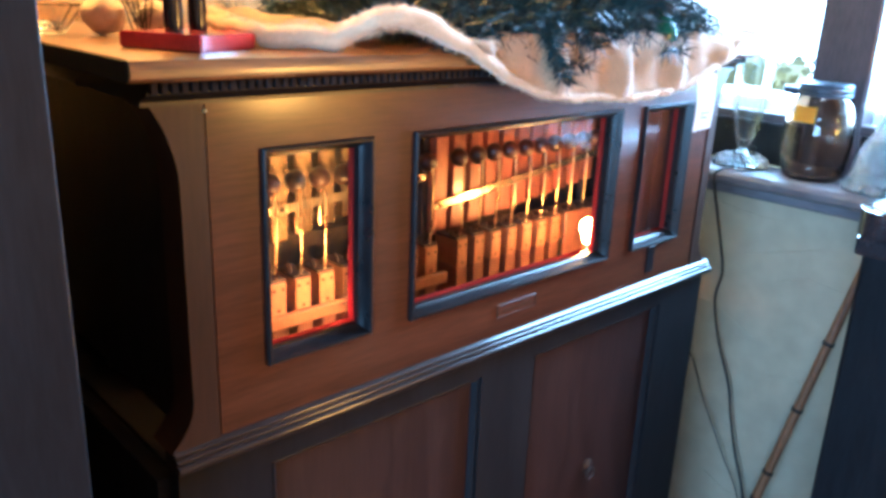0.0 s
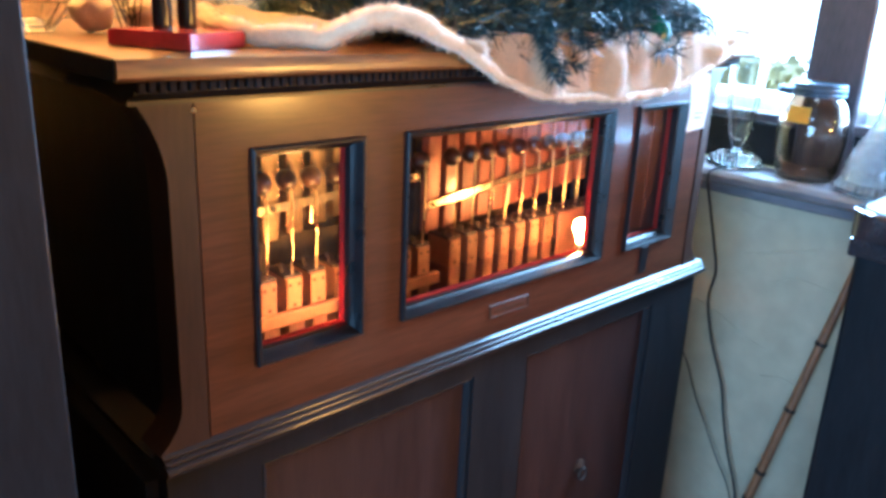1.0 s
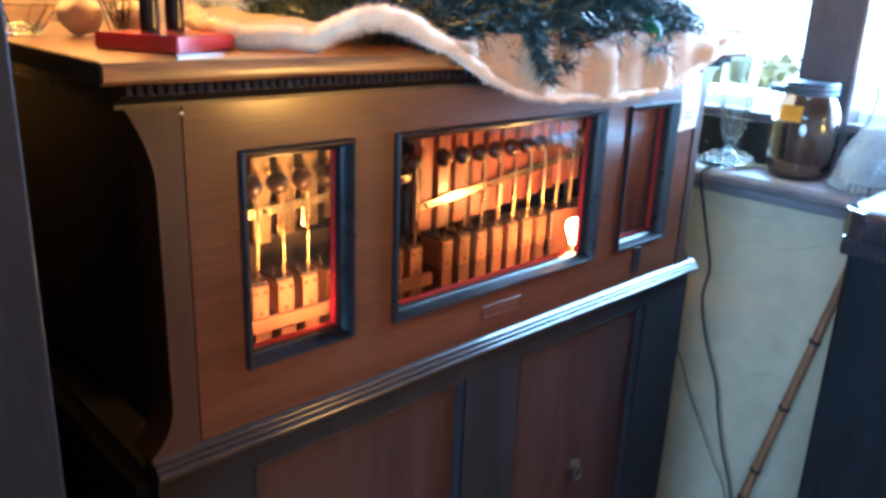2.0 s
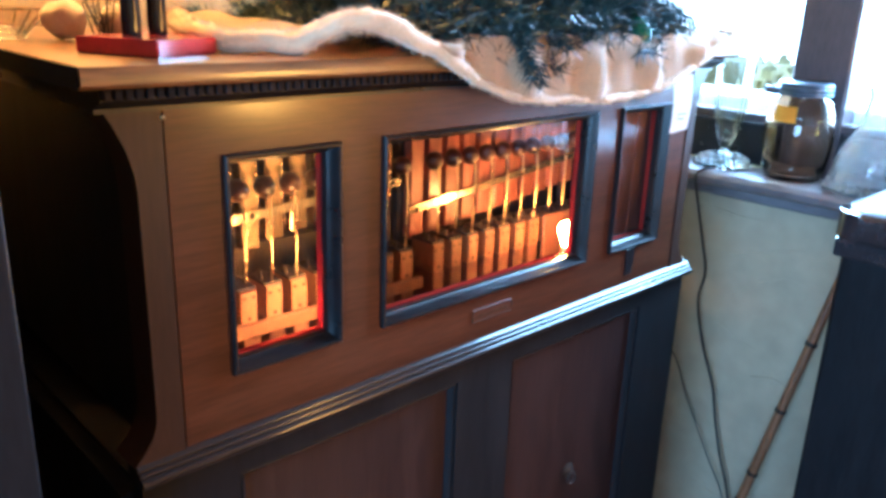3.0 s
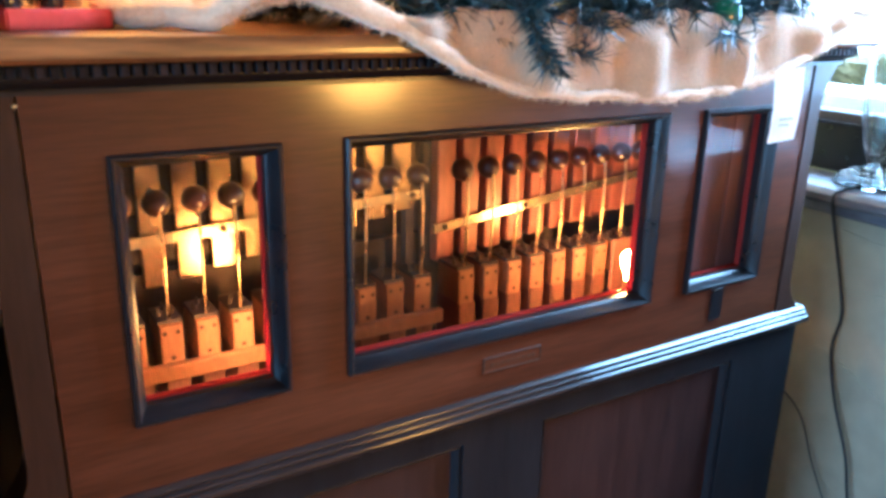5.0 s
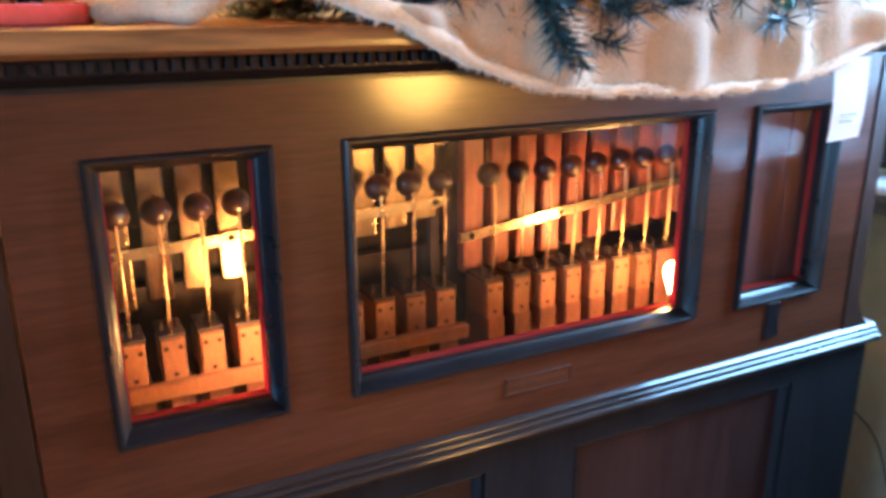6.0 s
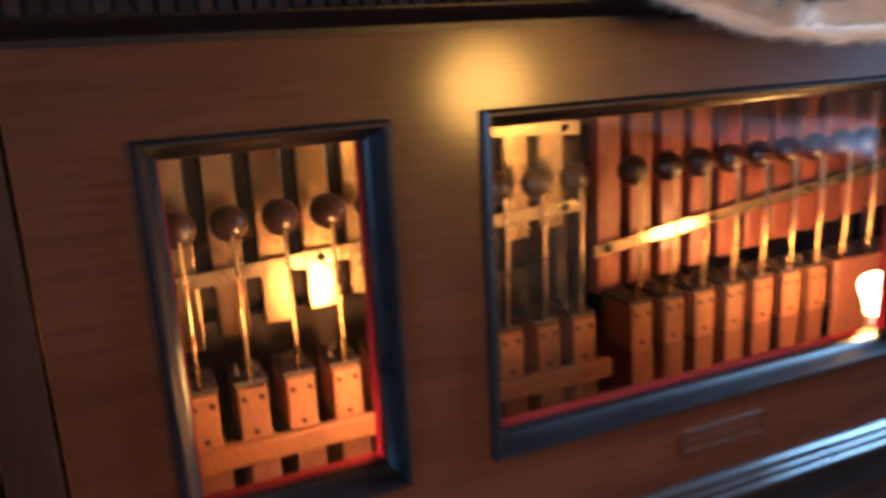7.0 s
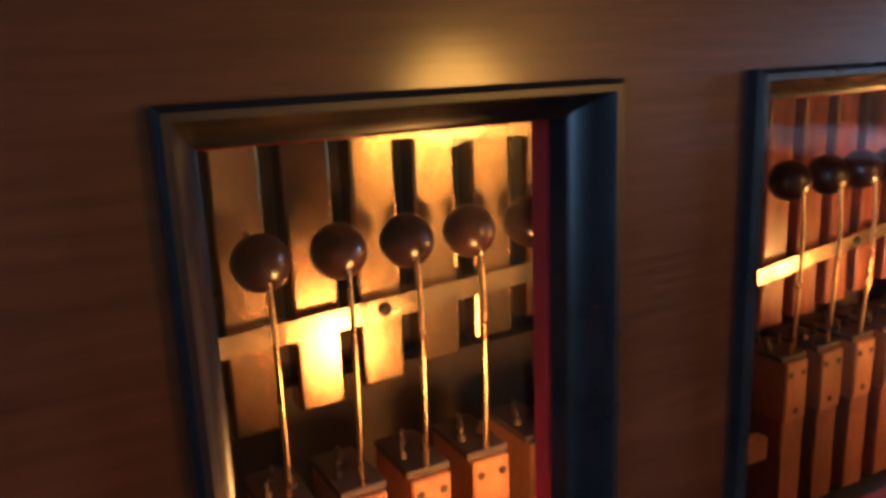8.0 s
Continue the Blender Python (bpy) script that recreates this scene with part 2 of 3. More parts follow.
def part(name, bm, material, parent, label="", smooth=None):
    ob = new(name, mesh_of(name, bm, material, smooth))
    ob.parent = parent
    return tagged(ob, label)


def share(name, me, parent, m):
    ob = new(name, me)
    ob.parent = parent
    ob.matrix_basis = m
    return ob


def thing(name, at, label, category, group="", kind=""):
    ob = new(name)
    ob.location = at
    ob.empty_display_size = 0.05
    return tagged(ob, label, category, group, kind)


def solo(name, bm, material, label, category, group="", kind="", smooth=None):
    return tagged(new(name, mesh_of(name, bm, material, smooth)), label, category, group, kind)


# ================= the room =================
WX = 0.93          # face of the window wall
solo("floor", B(-2.6, WX, -3.2, 0.62, -0.05, 0.0), FLOOR, "brown wooden floor of the room", "floor", kind="structure")
# unseen ceiling; its brown is chosen to cut warm bounce light
solo("ceiling", B(-2.7, 1.1, -3.3, 0.75, 2.6, 2.7), FLOOR, "plain unseen ceiling, brown to cut warm bounce", "ceiling", kind="structure")
# the yellow is warm lamplight put into the plaster colour
solo("wall_north", B(-2.7, WX, 0.62, 0.75, -0.05, 2.6), mat("lamplit_plaster", (0.50, 0.34, 0.12), 0.75, grain=(3, 3, 3), vary=0.14, bump=0.35, fine=7), "plastered wall behind the cabinet, warm lamplight in its colour", "wall", kind="structure")
# the opening in this wall is made up, for the cool fill lamp
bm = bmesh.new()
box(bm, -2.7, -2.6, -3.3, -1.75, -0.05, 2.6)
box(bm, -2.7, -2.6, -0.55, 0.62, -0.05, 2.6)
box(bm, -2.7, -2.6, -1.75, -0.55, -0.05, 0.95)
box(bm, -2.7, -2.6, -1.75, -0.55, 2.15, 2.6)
solo("wall_west", bm, PLASTER, "beige plastered wall with an added opening for fill light", "wall", kind="structure")
solo("wall_south", B(-2.6, WX, -3.3, -3.2, -0.05, 2.6), PLASTER, "beige plastered wall", "wall", kind="structure")
OY0, OY1, OZ0, OZ1 = -0.55, 0.56, 1.055, 2.2
bm = bmesh.new()
box(bm, WX, 1.10, -3.3, 0.75, -0.05, OZ0)
box(bm, WX, 1.10, -3.3, 0.75, OZ1, 2.6)
box(bm, WX, 1.10, -3.3, OY0, OZ0, OZ1)
box(bm, WX, 1.10, OY1, 0.75, OZ0, OZ1)
wall_east = solo("wall_east", bm, PLASTER, "beige trowelled plaster wall under the window", "wall", kind="structure")

for pts in ([(0.10, 0.88), (0.02, 0.905), (-0.06, 0.93), (-0.13, 0.965)], [(0.20, 0.74), (0.12, 0.715), (0.05, 0.68), (0.0, 0.67)], [(0.0, 0.60), (-0.05, 0.615), (-0.11, 0.60)],
            [(0.17, 0.47), (0.10, 0.44), (0.04, 0.39)], [(0.19, 0.99), (0.08, 0.975), (0.0, 0.98)], [(0.02, 0.83), (-0.04, 0.86), (-0.14, 0.85)], [(0.12, 0.28), (0.05, 0.25), (-0.02, 0.26)]):
    line = [(WX + 0.0004, y, z) for y, z in pts]
    part("trowel_ridge", tube(bmesh.new(), line, 0.0022, 6, 0.0010), PLASTER, wall_east)

window = thing("window_1", (1.03, -0.2, OZ0), "dark oak window with bright panes over a deep sill", "window", kind="structure")


def wpart(name, bm, material, label="", smooth=None):
    ob = part(name, bm, material, window, label, smooth)
    ob.matrix_parent_inverse = Matrix.Translation(window.location).inverted()
    return ob


bm = prism(bmesh.new(), [(0.868, OZ0 - 0.006), (0.860, OZ0), (0.858, OZ0 + 0.012), (0.864, OZ0 + 0.022), (0.872, OZ0 + 0.026),
                         (1.0, OZ0 + 0.026), (1.0, OZ0 - 0.006)], "y", OY0 - 0.06, OY1 + 0.04)
wpart("window_sill", bm, SILL, "dark painted wooden sill", 40)
wpart("apron", B(0.905, WX + 0.001, OY0 - 0.03, OY1 + 0.02, OZ0 - 0.036, OZ0 - 0.006, bev=0.004), SILL)
wpart("bottom_rail", B(1.005, 1.055, OY0, OY1, OZ0 + 0.026, OZ0 + 0.125, bev=0.004), DARK, "dark lower rail")
wpart("glazing_bead", B(0.992, 1.02, OY0, OY1, OZ0 + 0.128, OZ0 + 0.150, bev=0.004), FRAMEWOOD)
wpart("outer_ledge", B(1.062, 1.24, OY0, OY1, OZ0 + 0.10, OZ0 + 0.176, bev=0.004), PAPER, "white painted outer ledge")
wpart("top_rail", B(1.005, 1.055, OY0, OY1, OZ1 - 0.09, OZ1, bev=0.004), FRAMEWOOD)
wpart("mullion", B(0.985, 1.06, -0.075, 0.048, OZ0 + 0.026, OZ1 - 0.09, bev=0.006), FRAMEWOOD, "thick reddish oak mullion")
wpart("jamb", B(0.985, 1.06, OY1 - 0.06, OY1, OZ0 + 0.026, OZ1 - 0.09, bev=0.006), FRAMEWOOD)
wpart("jamb", B(0.985, 1.06, OY0, OY0 + 0.06, OZ0 + 0.026, OZ1 - 0.09, bev=0.006), FRAMEWOOD)
for a, b in ((0.050, OY1 - 0.062), (OY0 + 0.062, -0.077)):
    p = wpart("pane", B(1.030, 1.034, a, b, OZ0 + 0.12, OZ1 - 0.085), PANE)
    p.visible_shadow = False

solo("ground", B(1.6, 60, -60, 60, -0.4, -0.3), mat("pale_snow_ground", (0.6, 0.62, 0.66), 0.9, grain=(0.5, 0.5, 0.5)),
     "pale bright ground outside the window", "ground", kind="structure")

solo("backdrop", B(14, 14.1, -30, 30, -0.3, 16), glow("bright_overcast", (0.86, 0.94, 1.0), 4.0), "bright hazy overcast sky outside the window", "sky", kind="structure")

rnd = random.Random(31)
leaf_v, leaf_f = [], []
for _ in range(9000):
    p = Vector((rnd.uniform(3.0, 3.7), rnd.uniform(1.08, 3.4), rnd.uniform(-0.3, 1.17)))
    p.z += 0.06 * noise.noise(Vector((p.y * 3, p.x * 3, 0)))
    d = Vector((rnd.gauss(0, 1), rnd.gauss(0, 1), rnd.gauss(0.3, 1))).normalized() * 0.07
    w = d.orthogonal().normalized() * 0.028
    n = len(leaf_v)
    leaf_v.extend([p - d * 0.5, p + w, p + d * 0.5, p - w])
    leaf_f.append((n, n + 1, n + 2, n + 3))
me = bpy.data.meshes.new("hedge")
me.materials.append(mat("dry_leaves", (0.46, 0.41, 0.18), 0.7, grain=(9, 9, 9), vary=0.4, bump=0.0))
core = [(x, y, z) for x in (3.1, 3.6) for y in (1.14, 3.3) for z in (-0.3, 1.15)]
nb = len(leaf_v)
me.from_pydata([tuple(v) for v in leaf_v] + core, [], leaf_f + [tuple(nb + i for i in f) for f in ((0, 1, 3, 2), (4, 6, 7, 5), (0, 4, 5, 1), (2, 3, 7, 6), (1, 5, 7, 3))])
tagged(new("hedge", me), "yellowish dry hedge outside the window", "hedge", kind="stuff")

# ================= the cabinet =================
cab = thing("music_cabinet", (0, 0, 0), "walnut coin-piano cabinet with three glazed windows and dark mouldings", "music cabinet")
HX, TOPZ = 0.478, 1.374
Z0, Z1 = 0.9715, 1.333
WINS = ((-0.413, -0.271), (-0.209, 0.209), (0.272, 0.416))
WZ0, WZ1 = 1.040, 1.280

bm = bmesh.new()
edges = [-HX + 0.0075] + [c for w in WINS for c in w] + [HX - 0.0025]
box(bm, edges[0], edges[-1], 0.0, 0.019, Z0, WZ0)
box(bm, edges[0], edges[-1], 0.0, 0.019, WZ1, Z1)
for a, b in zip(edges[0::2], edges[1::2]):
    box(bm, a, b, 0.0, 0.019, WZ0, WZ1)
bmesh.ops.remove_doubles(bm, verts=bm.verts[:], dist=1e-5)
part("front_panel", bm, WOOD, cab, "glossy reddish walnut front panel")

# end pilasters with a curved ear at head and foot
for s in (-1, 1):
    inner = 0.473 if s < 0 else HX
    pts = [(s * inner, Z0), (s * inner, Z1)]
    for k in range(29):
        u = k / 28
        z = Z1 - u * (Z1 - Z0)
        w = 0.501 + 0.027 * max(0, 1 - u / 0.23) ** 2 + 0.027 * max(0, 1 - (1 - u) / 0.14) ** 2
        pts.append((s * w, z))
    part("pilaster", prism(bmesh.new(), pts, "y", -0.002, 0.045), PILASTER, cab, "shaped dark end pilaster", 30)
    part("side_panel", B(min(s * 0.478, s * 0.496), max(s * 0.478, s * 0.496), 0.045, 0.56, Z0, Z1), DARK_V, cab, "dark plain side panel")
part("back_panel", B(-0.49, 0.49, 0.56, 0.575, 0.06, Z1), INNER, cab)

# top, cornice and dentils
bm = prism(bmesh.new(), [(-0.038, 1.354), (-0.043, 1.358), (-0.044, 1.366), (-0.041, TOPZ - 0.001), (-0.036, TOPZ), (0.58, TOPZ), (0.58, 1.354)], "x", -0.556, 0.553)
part("top_board", bm, TOPWOOD, cab, "honey-coloured worn top board", 40)
# added dark sheet that covers the oak on the left end face
part("end_lipping", B(-0.5585, -0.5562, -0.040, 0.579, 1.3545, TOPZ - 0.0006, bev=0.0006), DARK_V, cab, "thin dark sheet added over the board's left end")
bm = bmesh.new()
prism(bm, [(-0.020, 1.3538), (-0.020, 1.342), (-0.017, 1.339), (-0.008, 1.337), (-0.003, 1.333), (-0.003, 1.329), (0.03, 1.329), (0.03, 1.3538)], "x", -0.534, 0.534)
for s in (-1, 1):
    box(bm, min(s * 0.496, s * 0.534), max(s * 0.496, s * 0.534), 0.03, 0.56, 1.333, 1.3538)
part("cornice", bm, DARK, cab, "dark cornice moulding", 40)
me = mesh_of("dentil", B(-0.0031, 0.0031, -0.008, 0.0, 0.0, 0.0095, bev=0.0008), DENTIL)
x = -0.530
while x < 0.532:
    share("dentil", me, cab, pose(x, -0.0202, 1.3428))
    x += 0.0094

pin = part("hinge_pin", lathe(bmesh.new(), [(0.0, 0.0), (0.0022, 0.0), (0.0022, 0.003), (0.0012, 0.0042), (0.0, 0.0044)], 12), BRASS, cab, "small brass pin", 50)
pin.matrix_basis = pose(-0.4725, 0.0, 1.322, 90)

# windows: mitred moulding, red edge, glass
PROF = [(0.0, 0.002), (-0.0005, -0.005), (0.0012, -0.0068), (0.0034, -0.0066), (0.0048, -0.004), (0.0062, 0.001), (0.0098, 0.0075),
        (0.0118, 0.009), (0.0118, 0.0185), (0.0, 0.0185)]
for a, b in WINS:
    fr = part("window_moulding", ring_frame(bmesh.new(), a, b, WZ0, WZ1, PROF), DARK, cab, "ebonised mitred window moulding", 35)
    part("red_edge", ring_frame(bmesh.new(), a, b, WZ0, WZ1, [(0.0100, 0.0187), (0.0132, 0.0187), (0.0138, 0.0262), (0.0100, 0.0262)]), RED, fr, "thin red edge strip")
    g = part("pane", B(a + 0.0134, b - 0.0134, 0.0200, 0.0218, WZ0 + 0.0134, WZ1 - 0.0134), PANE, fr, "clear glass pane")
    g.visible_shadow = False

# waist moulding with ridges
WM = [(0.02, 0.9735), (-0.0015, 0.9735), (-0.0028, 0.9715), (-0.0055, 0.9708), (-0.0067, 0.9682), (-0.0058, 0.9663), (-0.0094, 0.9655), (-0.0108, 0.9628),
      (-0.0099, 0.9608), (-0.0134, 0.9600), (-0.0152, 0.9570), (-0.0152, 0.9538), (-0.0140, 0.9514), (-0.0110, 0.9502), (-0.004, 0.9495), (0.02, 0.9495)]
part("waist_moulding", prism(bmesh.new(), WM, "x", -0.526, 0.541), POLISH, cab, "polished dark ridged waist moulding", 52)
bm = bmesh.new()
box(bm, -0.522, -0.411, 0.0, 0.024, 0.06, 0.9498)
box(bm, 0.395, 0.535, 0.0, 0.024, 0.06, 0.9498)
box(bm, -0.066, 0.050, 0.0, 0.024, 0.14, 0.915)
box(bm, -0.411, 0.395, 0.0, 0.024, 0.915, 0.9498)
box(bm, -0.411, 0.395, 0.0, 0.024, 0.06, 0.14)
part("lower_frame", bm, DARK_V, cab, "dark lower frame with stiles and rails")
for a, b in ((-0.411, -0.066), (0.050, 0.395)):
    bm = bmesh.new()
    box(bm, a - 0.001, b + 0.001, 0.012, 0.022, 0.139, 0.916)
    part("lower_panel", bm, WOOD_V, cab, "plain reddish walnut door panel")
    part("panel_bead", ring_frame(bmesh.new(), a, b, 0.14, 0.915, [(0, 0.011), (0, 0.004), (0.004, 0.002), (0.008, 0.006), (0.010, 0.0115)]), DARK_V, cab, "", 35)
for s in (-1, 1):
    part("lower_side", B(min(s * 0.517, s * 0.535), max(s * 0.517, s * 0.535), 0.024, 0.56, 0.06, 0.93), DARK_V, cab)
part("plinth", B(-0.55, 0.55, -0.012, 0.575, 0.0, 0.06, bev=0.004), DARK, cab)
part("inner_floor", B(-0.517, 0.517, 0.025, 0.56, 0.92, 0.938), DARK_V, cab)

# ring pull on the lower door
pull = part("ring_pull", lathe(bmesh.new(), [(0.0, 0.0), (0.014, 0.0), (0.015, 0.002), (0.010, 0.004), (0.004, 0.006), (0.0, 0.007)], 20), METAL, cab, "small aged metal ring pull", 40)
pull.matrix_basis = pose(0.237, 0.0118, 0.635, 90)
bm = tube(bmesh.new(), [(0.011 * math.sin(a), -0.010, -0.011 + 0.011 * math.cos(a)) for a in (math.tau * k / 20 for k in range(21))], 0.0017)
rg = part("ring", bm, METAL, pull)
rg.matrix_basis = pose(0, 0, 0, -90)

# faint nameplate and a small latch plate
plate = part("nameplate", B(-0.044, 0.038, -0.0012, 0.0005, 1.000, 1.019, bev=0.0005), WOOD, cab, "small worn nameplate with unreadable lettering")
part("rim", ring_frame(bmesh.new(), -0.0436, 0.0376, 1.0004, 1.0186, [(0.0, -0.0014), (0.0, -0.0024), (0.0011, -0.0024), (0.0014, -0.0014)]), PLATE, plate, "thin worn brass rim")
bm = bmesh.new()
for k in range(9):
    box(bm, -0.033 + k * 0.0072, -0.0288 + k * 0.0072, -0.0019, -0.0013, 1.0072, 1.0112)
part("lettering", bm, PLATE, plate, "illegible raised bars")
part("latch_plate", B(0.330, 0.352, -0.003, 0.001, 0.990, 1.036, bev=0.001), DARK, cab, "dark small latch plate")

# ================= works inside =================
PITCH = 0.0387
A_X = [-0.3850 + PITCH * k for k in range(10)]
B_X = [0.0300 + PITCH * k for k in range(11)]


def slope(x, x0, v0, x1, v1):
    return v0 + (v1 - v0) * (x - x0) / (x1 - x0)


def xylophone(label, xs, bottom, top, low, high, material, ends):
    base = thing("xylophone", (xs[len(xs) // 2], 0.212, 0.94), label, "xylophone", "xylophones inside the cabinet")
    inv = Matrix.Translation(base.location).inverted()

    def put(*a, **k):
        ob = part(*a, **k)
        ob.matrix_parent_inverse = inv
        return ob
    for x in xs:
        bm = B(x - 0.0138, x + 0.0138, 0.204, 0.222, bottom(x), top(x), bev=0.0022, seg=2)
        put("bar", bm, material, base)
    for lev in (low, high):
        bm = bmesh.new()
        a, b = ends
        h = 0.0062
        v = [bm.verts.new(p) for p in ((a, 0.1965, lev(a) - h), (b, 0.1965, lev(b) - h), (b, 0.1965, lev(b) + h), (a, 0.1965, lev(a) + h),
                                       (a, 0.2035, lev(a) - h), (b, 0.2035, lev(b) - h), (b, 0.2035, lev(b) + h), (a, 0.2035, lev(a) + h))]
        for f in ((0, 1, 2, 3), (4, 7, 6, 5), (0, 4, 5, 1), (3, 2, 6, 7), (0, 3, 7, 4), (1, 5, 6, 2)):
            bm.faces.new([v[i] for i in f])
        st = put("strip", bm, STRIP, base, "pale brassy mounting strip")
        n = max(2, round((b - a) / 0.135))
        for k in range(n + 1):
            x = a + 0.016 + (b - a - 0.032) * k / n
            sc = put("screw", lathe(bmesh.new(), [(0.0, 0.0), (0.0042, 0.0), (0.0042, 0.0012), (0.0026, 0.0024), (0.0, 0.0027)], 12), SCREW, st, smooth=40)
            sc.matrix_parent_inverse = Matrix()
            sc.matrix_basis = pose(x, 0.1967, lev(x), 90)
    # posts that carry it
    for x in (ends[0] + 0.004, ends[1] - 0.004):
        put("post", B(x - 0.006, x + 0.006, 0.224, 0.236, 0.938, 1.318), INNER, base)
    for lev in (low, high):
        put("rail", B(ends[0], ends[1], 0.2225, 0.232, min(lev(ends[0]), lev(ends[1])) - 0.004, max(lev(ends[0]), lev(ends[1])) + 0.004), INNER, base)
    return base


xylophone("dull golden metal bell bars hung upright on brassy strips", A_X,
          lambda x: slope(x, -0.35, 1.088, -0.041, 1.140), lambda x: slope(x, -0.35, 1.292, -0.041, 1.252),
          lambda x: slope(x, -0.35, 1.146, -0.009, 1.163), lambda x: slope(x, -0.35, 1.258, -0.015, 1.238), BAR_A, (-0.408, -0.010))
xylophone("reddish rosewood xylophone bars hung upright on brassy strips", B_X,
          lambda x: slope(x, 0.03, 1.062, 0.31, 1.093), lambda x: slope(x, 0.03, 1.322, 0.31, 1.300),
          lambda x: slope(x, 0.009, 1.1115, 0.374, 1.1525), lambda x: slope(x, 0.009, 1.297, 0.374, 1.275), BAR_B, (0.008, 0.440))


def hammer():
    h = thing("hammer", (0, 0, 0), "dark wooden ball hammer on a brass rod above a maple block", "hammer", "xylophone hammers")
    blk = part("block", B(-0.0119, 0.0119, 0.0, 0.052, 0.0, 0.046, bev=0.0012), BLOCK, h)
    part("block_top", B(-0.0134, 0.0134, 0.0035, 0.05, 0.046, 0.0505, bev=0.0008), INNER, h, "dark leather cap")
    sm = mesh_of("screw", lathe(bmesh.new(), [(0.0, 0.0), (0.0026, 0.0), (0.0026, 0.0006), (0.0, 0.0014)], 10), SCREW, 40)
    for x, z in ((-0.0070, 0.037), (0.0070, 0.037), (0.0, 0.008)):
        share("screw", sm, blk, pose(x, 0.0002, z, 90))
    st = mesh_of("stud", lathe(bmesh.new(), [(0.0026, 0.0), (0.0026, 0.004), (0.0014, 0.0045), (0.0014, 0.009), (0.0, 0.0092)], 10), SCREW, 40)
    for x, y in ((-0.008, 0.020), (0.007, 0.024), (-0.001, 0.036)):
        share("stud", st, h, pose(x, y, 0.0503, 12 * x * 100, 0, 0))
    part("rod", tube(bmesh.new(), [(0, 0.006, 0.046), (0, 0.004, 0.09), (0, 0.003, 0.140), (0, 0.006, 0.172)], 0.0015, 8), BRASS, h, "thin brass rod", 60)
    bm = bmesh.new()
    bmesh.ops.create_uvsphere(bm, u_segments=24, v_segments=16, radius=0.0146)
    bmesh.ops.translate(bm, verts=bm.verts[:], vec=(0, 0.017, 0.176))
    part("ball", bm, BALL, h, "dark polished wooden ball", 60)
    return h


first = hammer()
HY, HZ = 0.148, 1.0200
spots = [(x, HY) for x in A_X] + [(x, HY) for x in B_X]
rnd = random.Random(4)
for i, (x, y) in enumerate(spots):
    m = pose(x, y, HZ, rnd.uniform(-0.3, 0.3), rnd.uniform(-0.25, 0.25), rnd.uniform(-1.5, 1.5))
    if i == 0:
        first.matrix_basis = m
    else:
        copy_thing(first, m)

stack = thing("valve_stack", (0.0, 0.17, 0.938), "stepped wooden pneumatic blocks below the hammers", "pneumatic stack")
me = mesh_of("pneumatic", B(-0.0125, 0.0125, 0.0, 0.06, 0.0, 0.0795, bev=0.0014), BLOCK_LOW)
for x in A_X:
    share("pneumatic", me, stack, pose(x + 0.004, -0.020, 0.0))
for x in B_X[:7]:
    share("pneumatic", me, stack, pose(x + 0.006, -0.0165, 0.0))
part("front_board", B(-0.405, -0.012, -0.034, -0.0235, 0.068, 0.0862, bev=0.0015), BLOCK, stack, "long pale front board")
part("end_board", B(0.279, 0.46, -0.030, -0.0235, 0.0, 0.136, bev=0.002), BLOCK_LOW, stack, "broad brown end board")
part("backing", B(-0.45, 0.45, 0.09, 0.105, 0.0, 0.15), INNER, stack, "dusty dark backing board")
solo("inner_back_board", B(-0.478, 0.478, 0.300, 0.312, 0.938, 1.330), INNER, "dusty dark board behind the bars", "board")
bm = bmesh.new()
for k in range(3):
    box(bm, 0.268 + k * 0.054, 0.3205 + k * 0.054, 0.034, 0.044, 0.938, 1.330, bev=0.001)
solo("window_board", bm, mat("reddish_boards", (0.095, 0.036, 0.027), 0.5, grain=(38, 20, 4), vary=0.4, bump=0.08, fine=4), "reddish brown boards behind the small end window", "board")

for s in (-1, 1):
    bl = thing("light_bulb", ((-0.241, 0.042, 1.052) if s < 0 else (0.226, 0.051, 1.051)), "lit clear incandescent bulb in a brass socket", "light bulb", "bulbs inside the cabinet")
    part("envelope", lathe(bmesh.new(), [(0.0, 0.041), (0.0055, 0.0398), (0.0105, 0.0365), (0.0134, 0.031), (0.0138, 0.0255), (0.012, 0.0185), (0.0088, 0.011), (0.0068, 0.005), (0.0064, 0.0)], 20), BULB, bl, "glowing bulb", 60)
    part("socket", lathe(bmesh.new(), [(0.0085, -0.120), (0.0085, -0.002), (0.007, 0.0), (0.0, 0.0)], 18), BRASS, bl, "brass socket", 40)

    # unseen plate added to dim this bulb's light towards the middle window
    if s < 0:
        part("reflector", B(0.0175, 0.0190, -0.008, 0.055, -0.10, 0.065), METAL, bl, "added unseen plate that blocks the bulb's light")

# ================= things on top =================
# plush tree skirt: an edge line (x, y, z) and a sheet that runs back under the tree
EDGE = [(-0.31, 0.30, 1.398), (-0.345, 0.22, 1.400), (-0.375, 0.15, 1.398), (-0.388, 0.095, 1.393), (-0.382, 0.058, 1.389), (-0.36, 0.030, 1.387), (-0.325, 0.0, 1.389), (-0.302, -0.026, 1.402),
        (-0.282, -0.038, 1.412), (-0.255, -0.044, 1.410), (-0.223, -0.048, 1.397), (-0.166, -0.054, 1.374), (-0.125, -0.058, 1.349), (-0.075, -0.060, 1.329), (-0.03, -0.060, 1.321), (0.01, -0.061, 1.317),
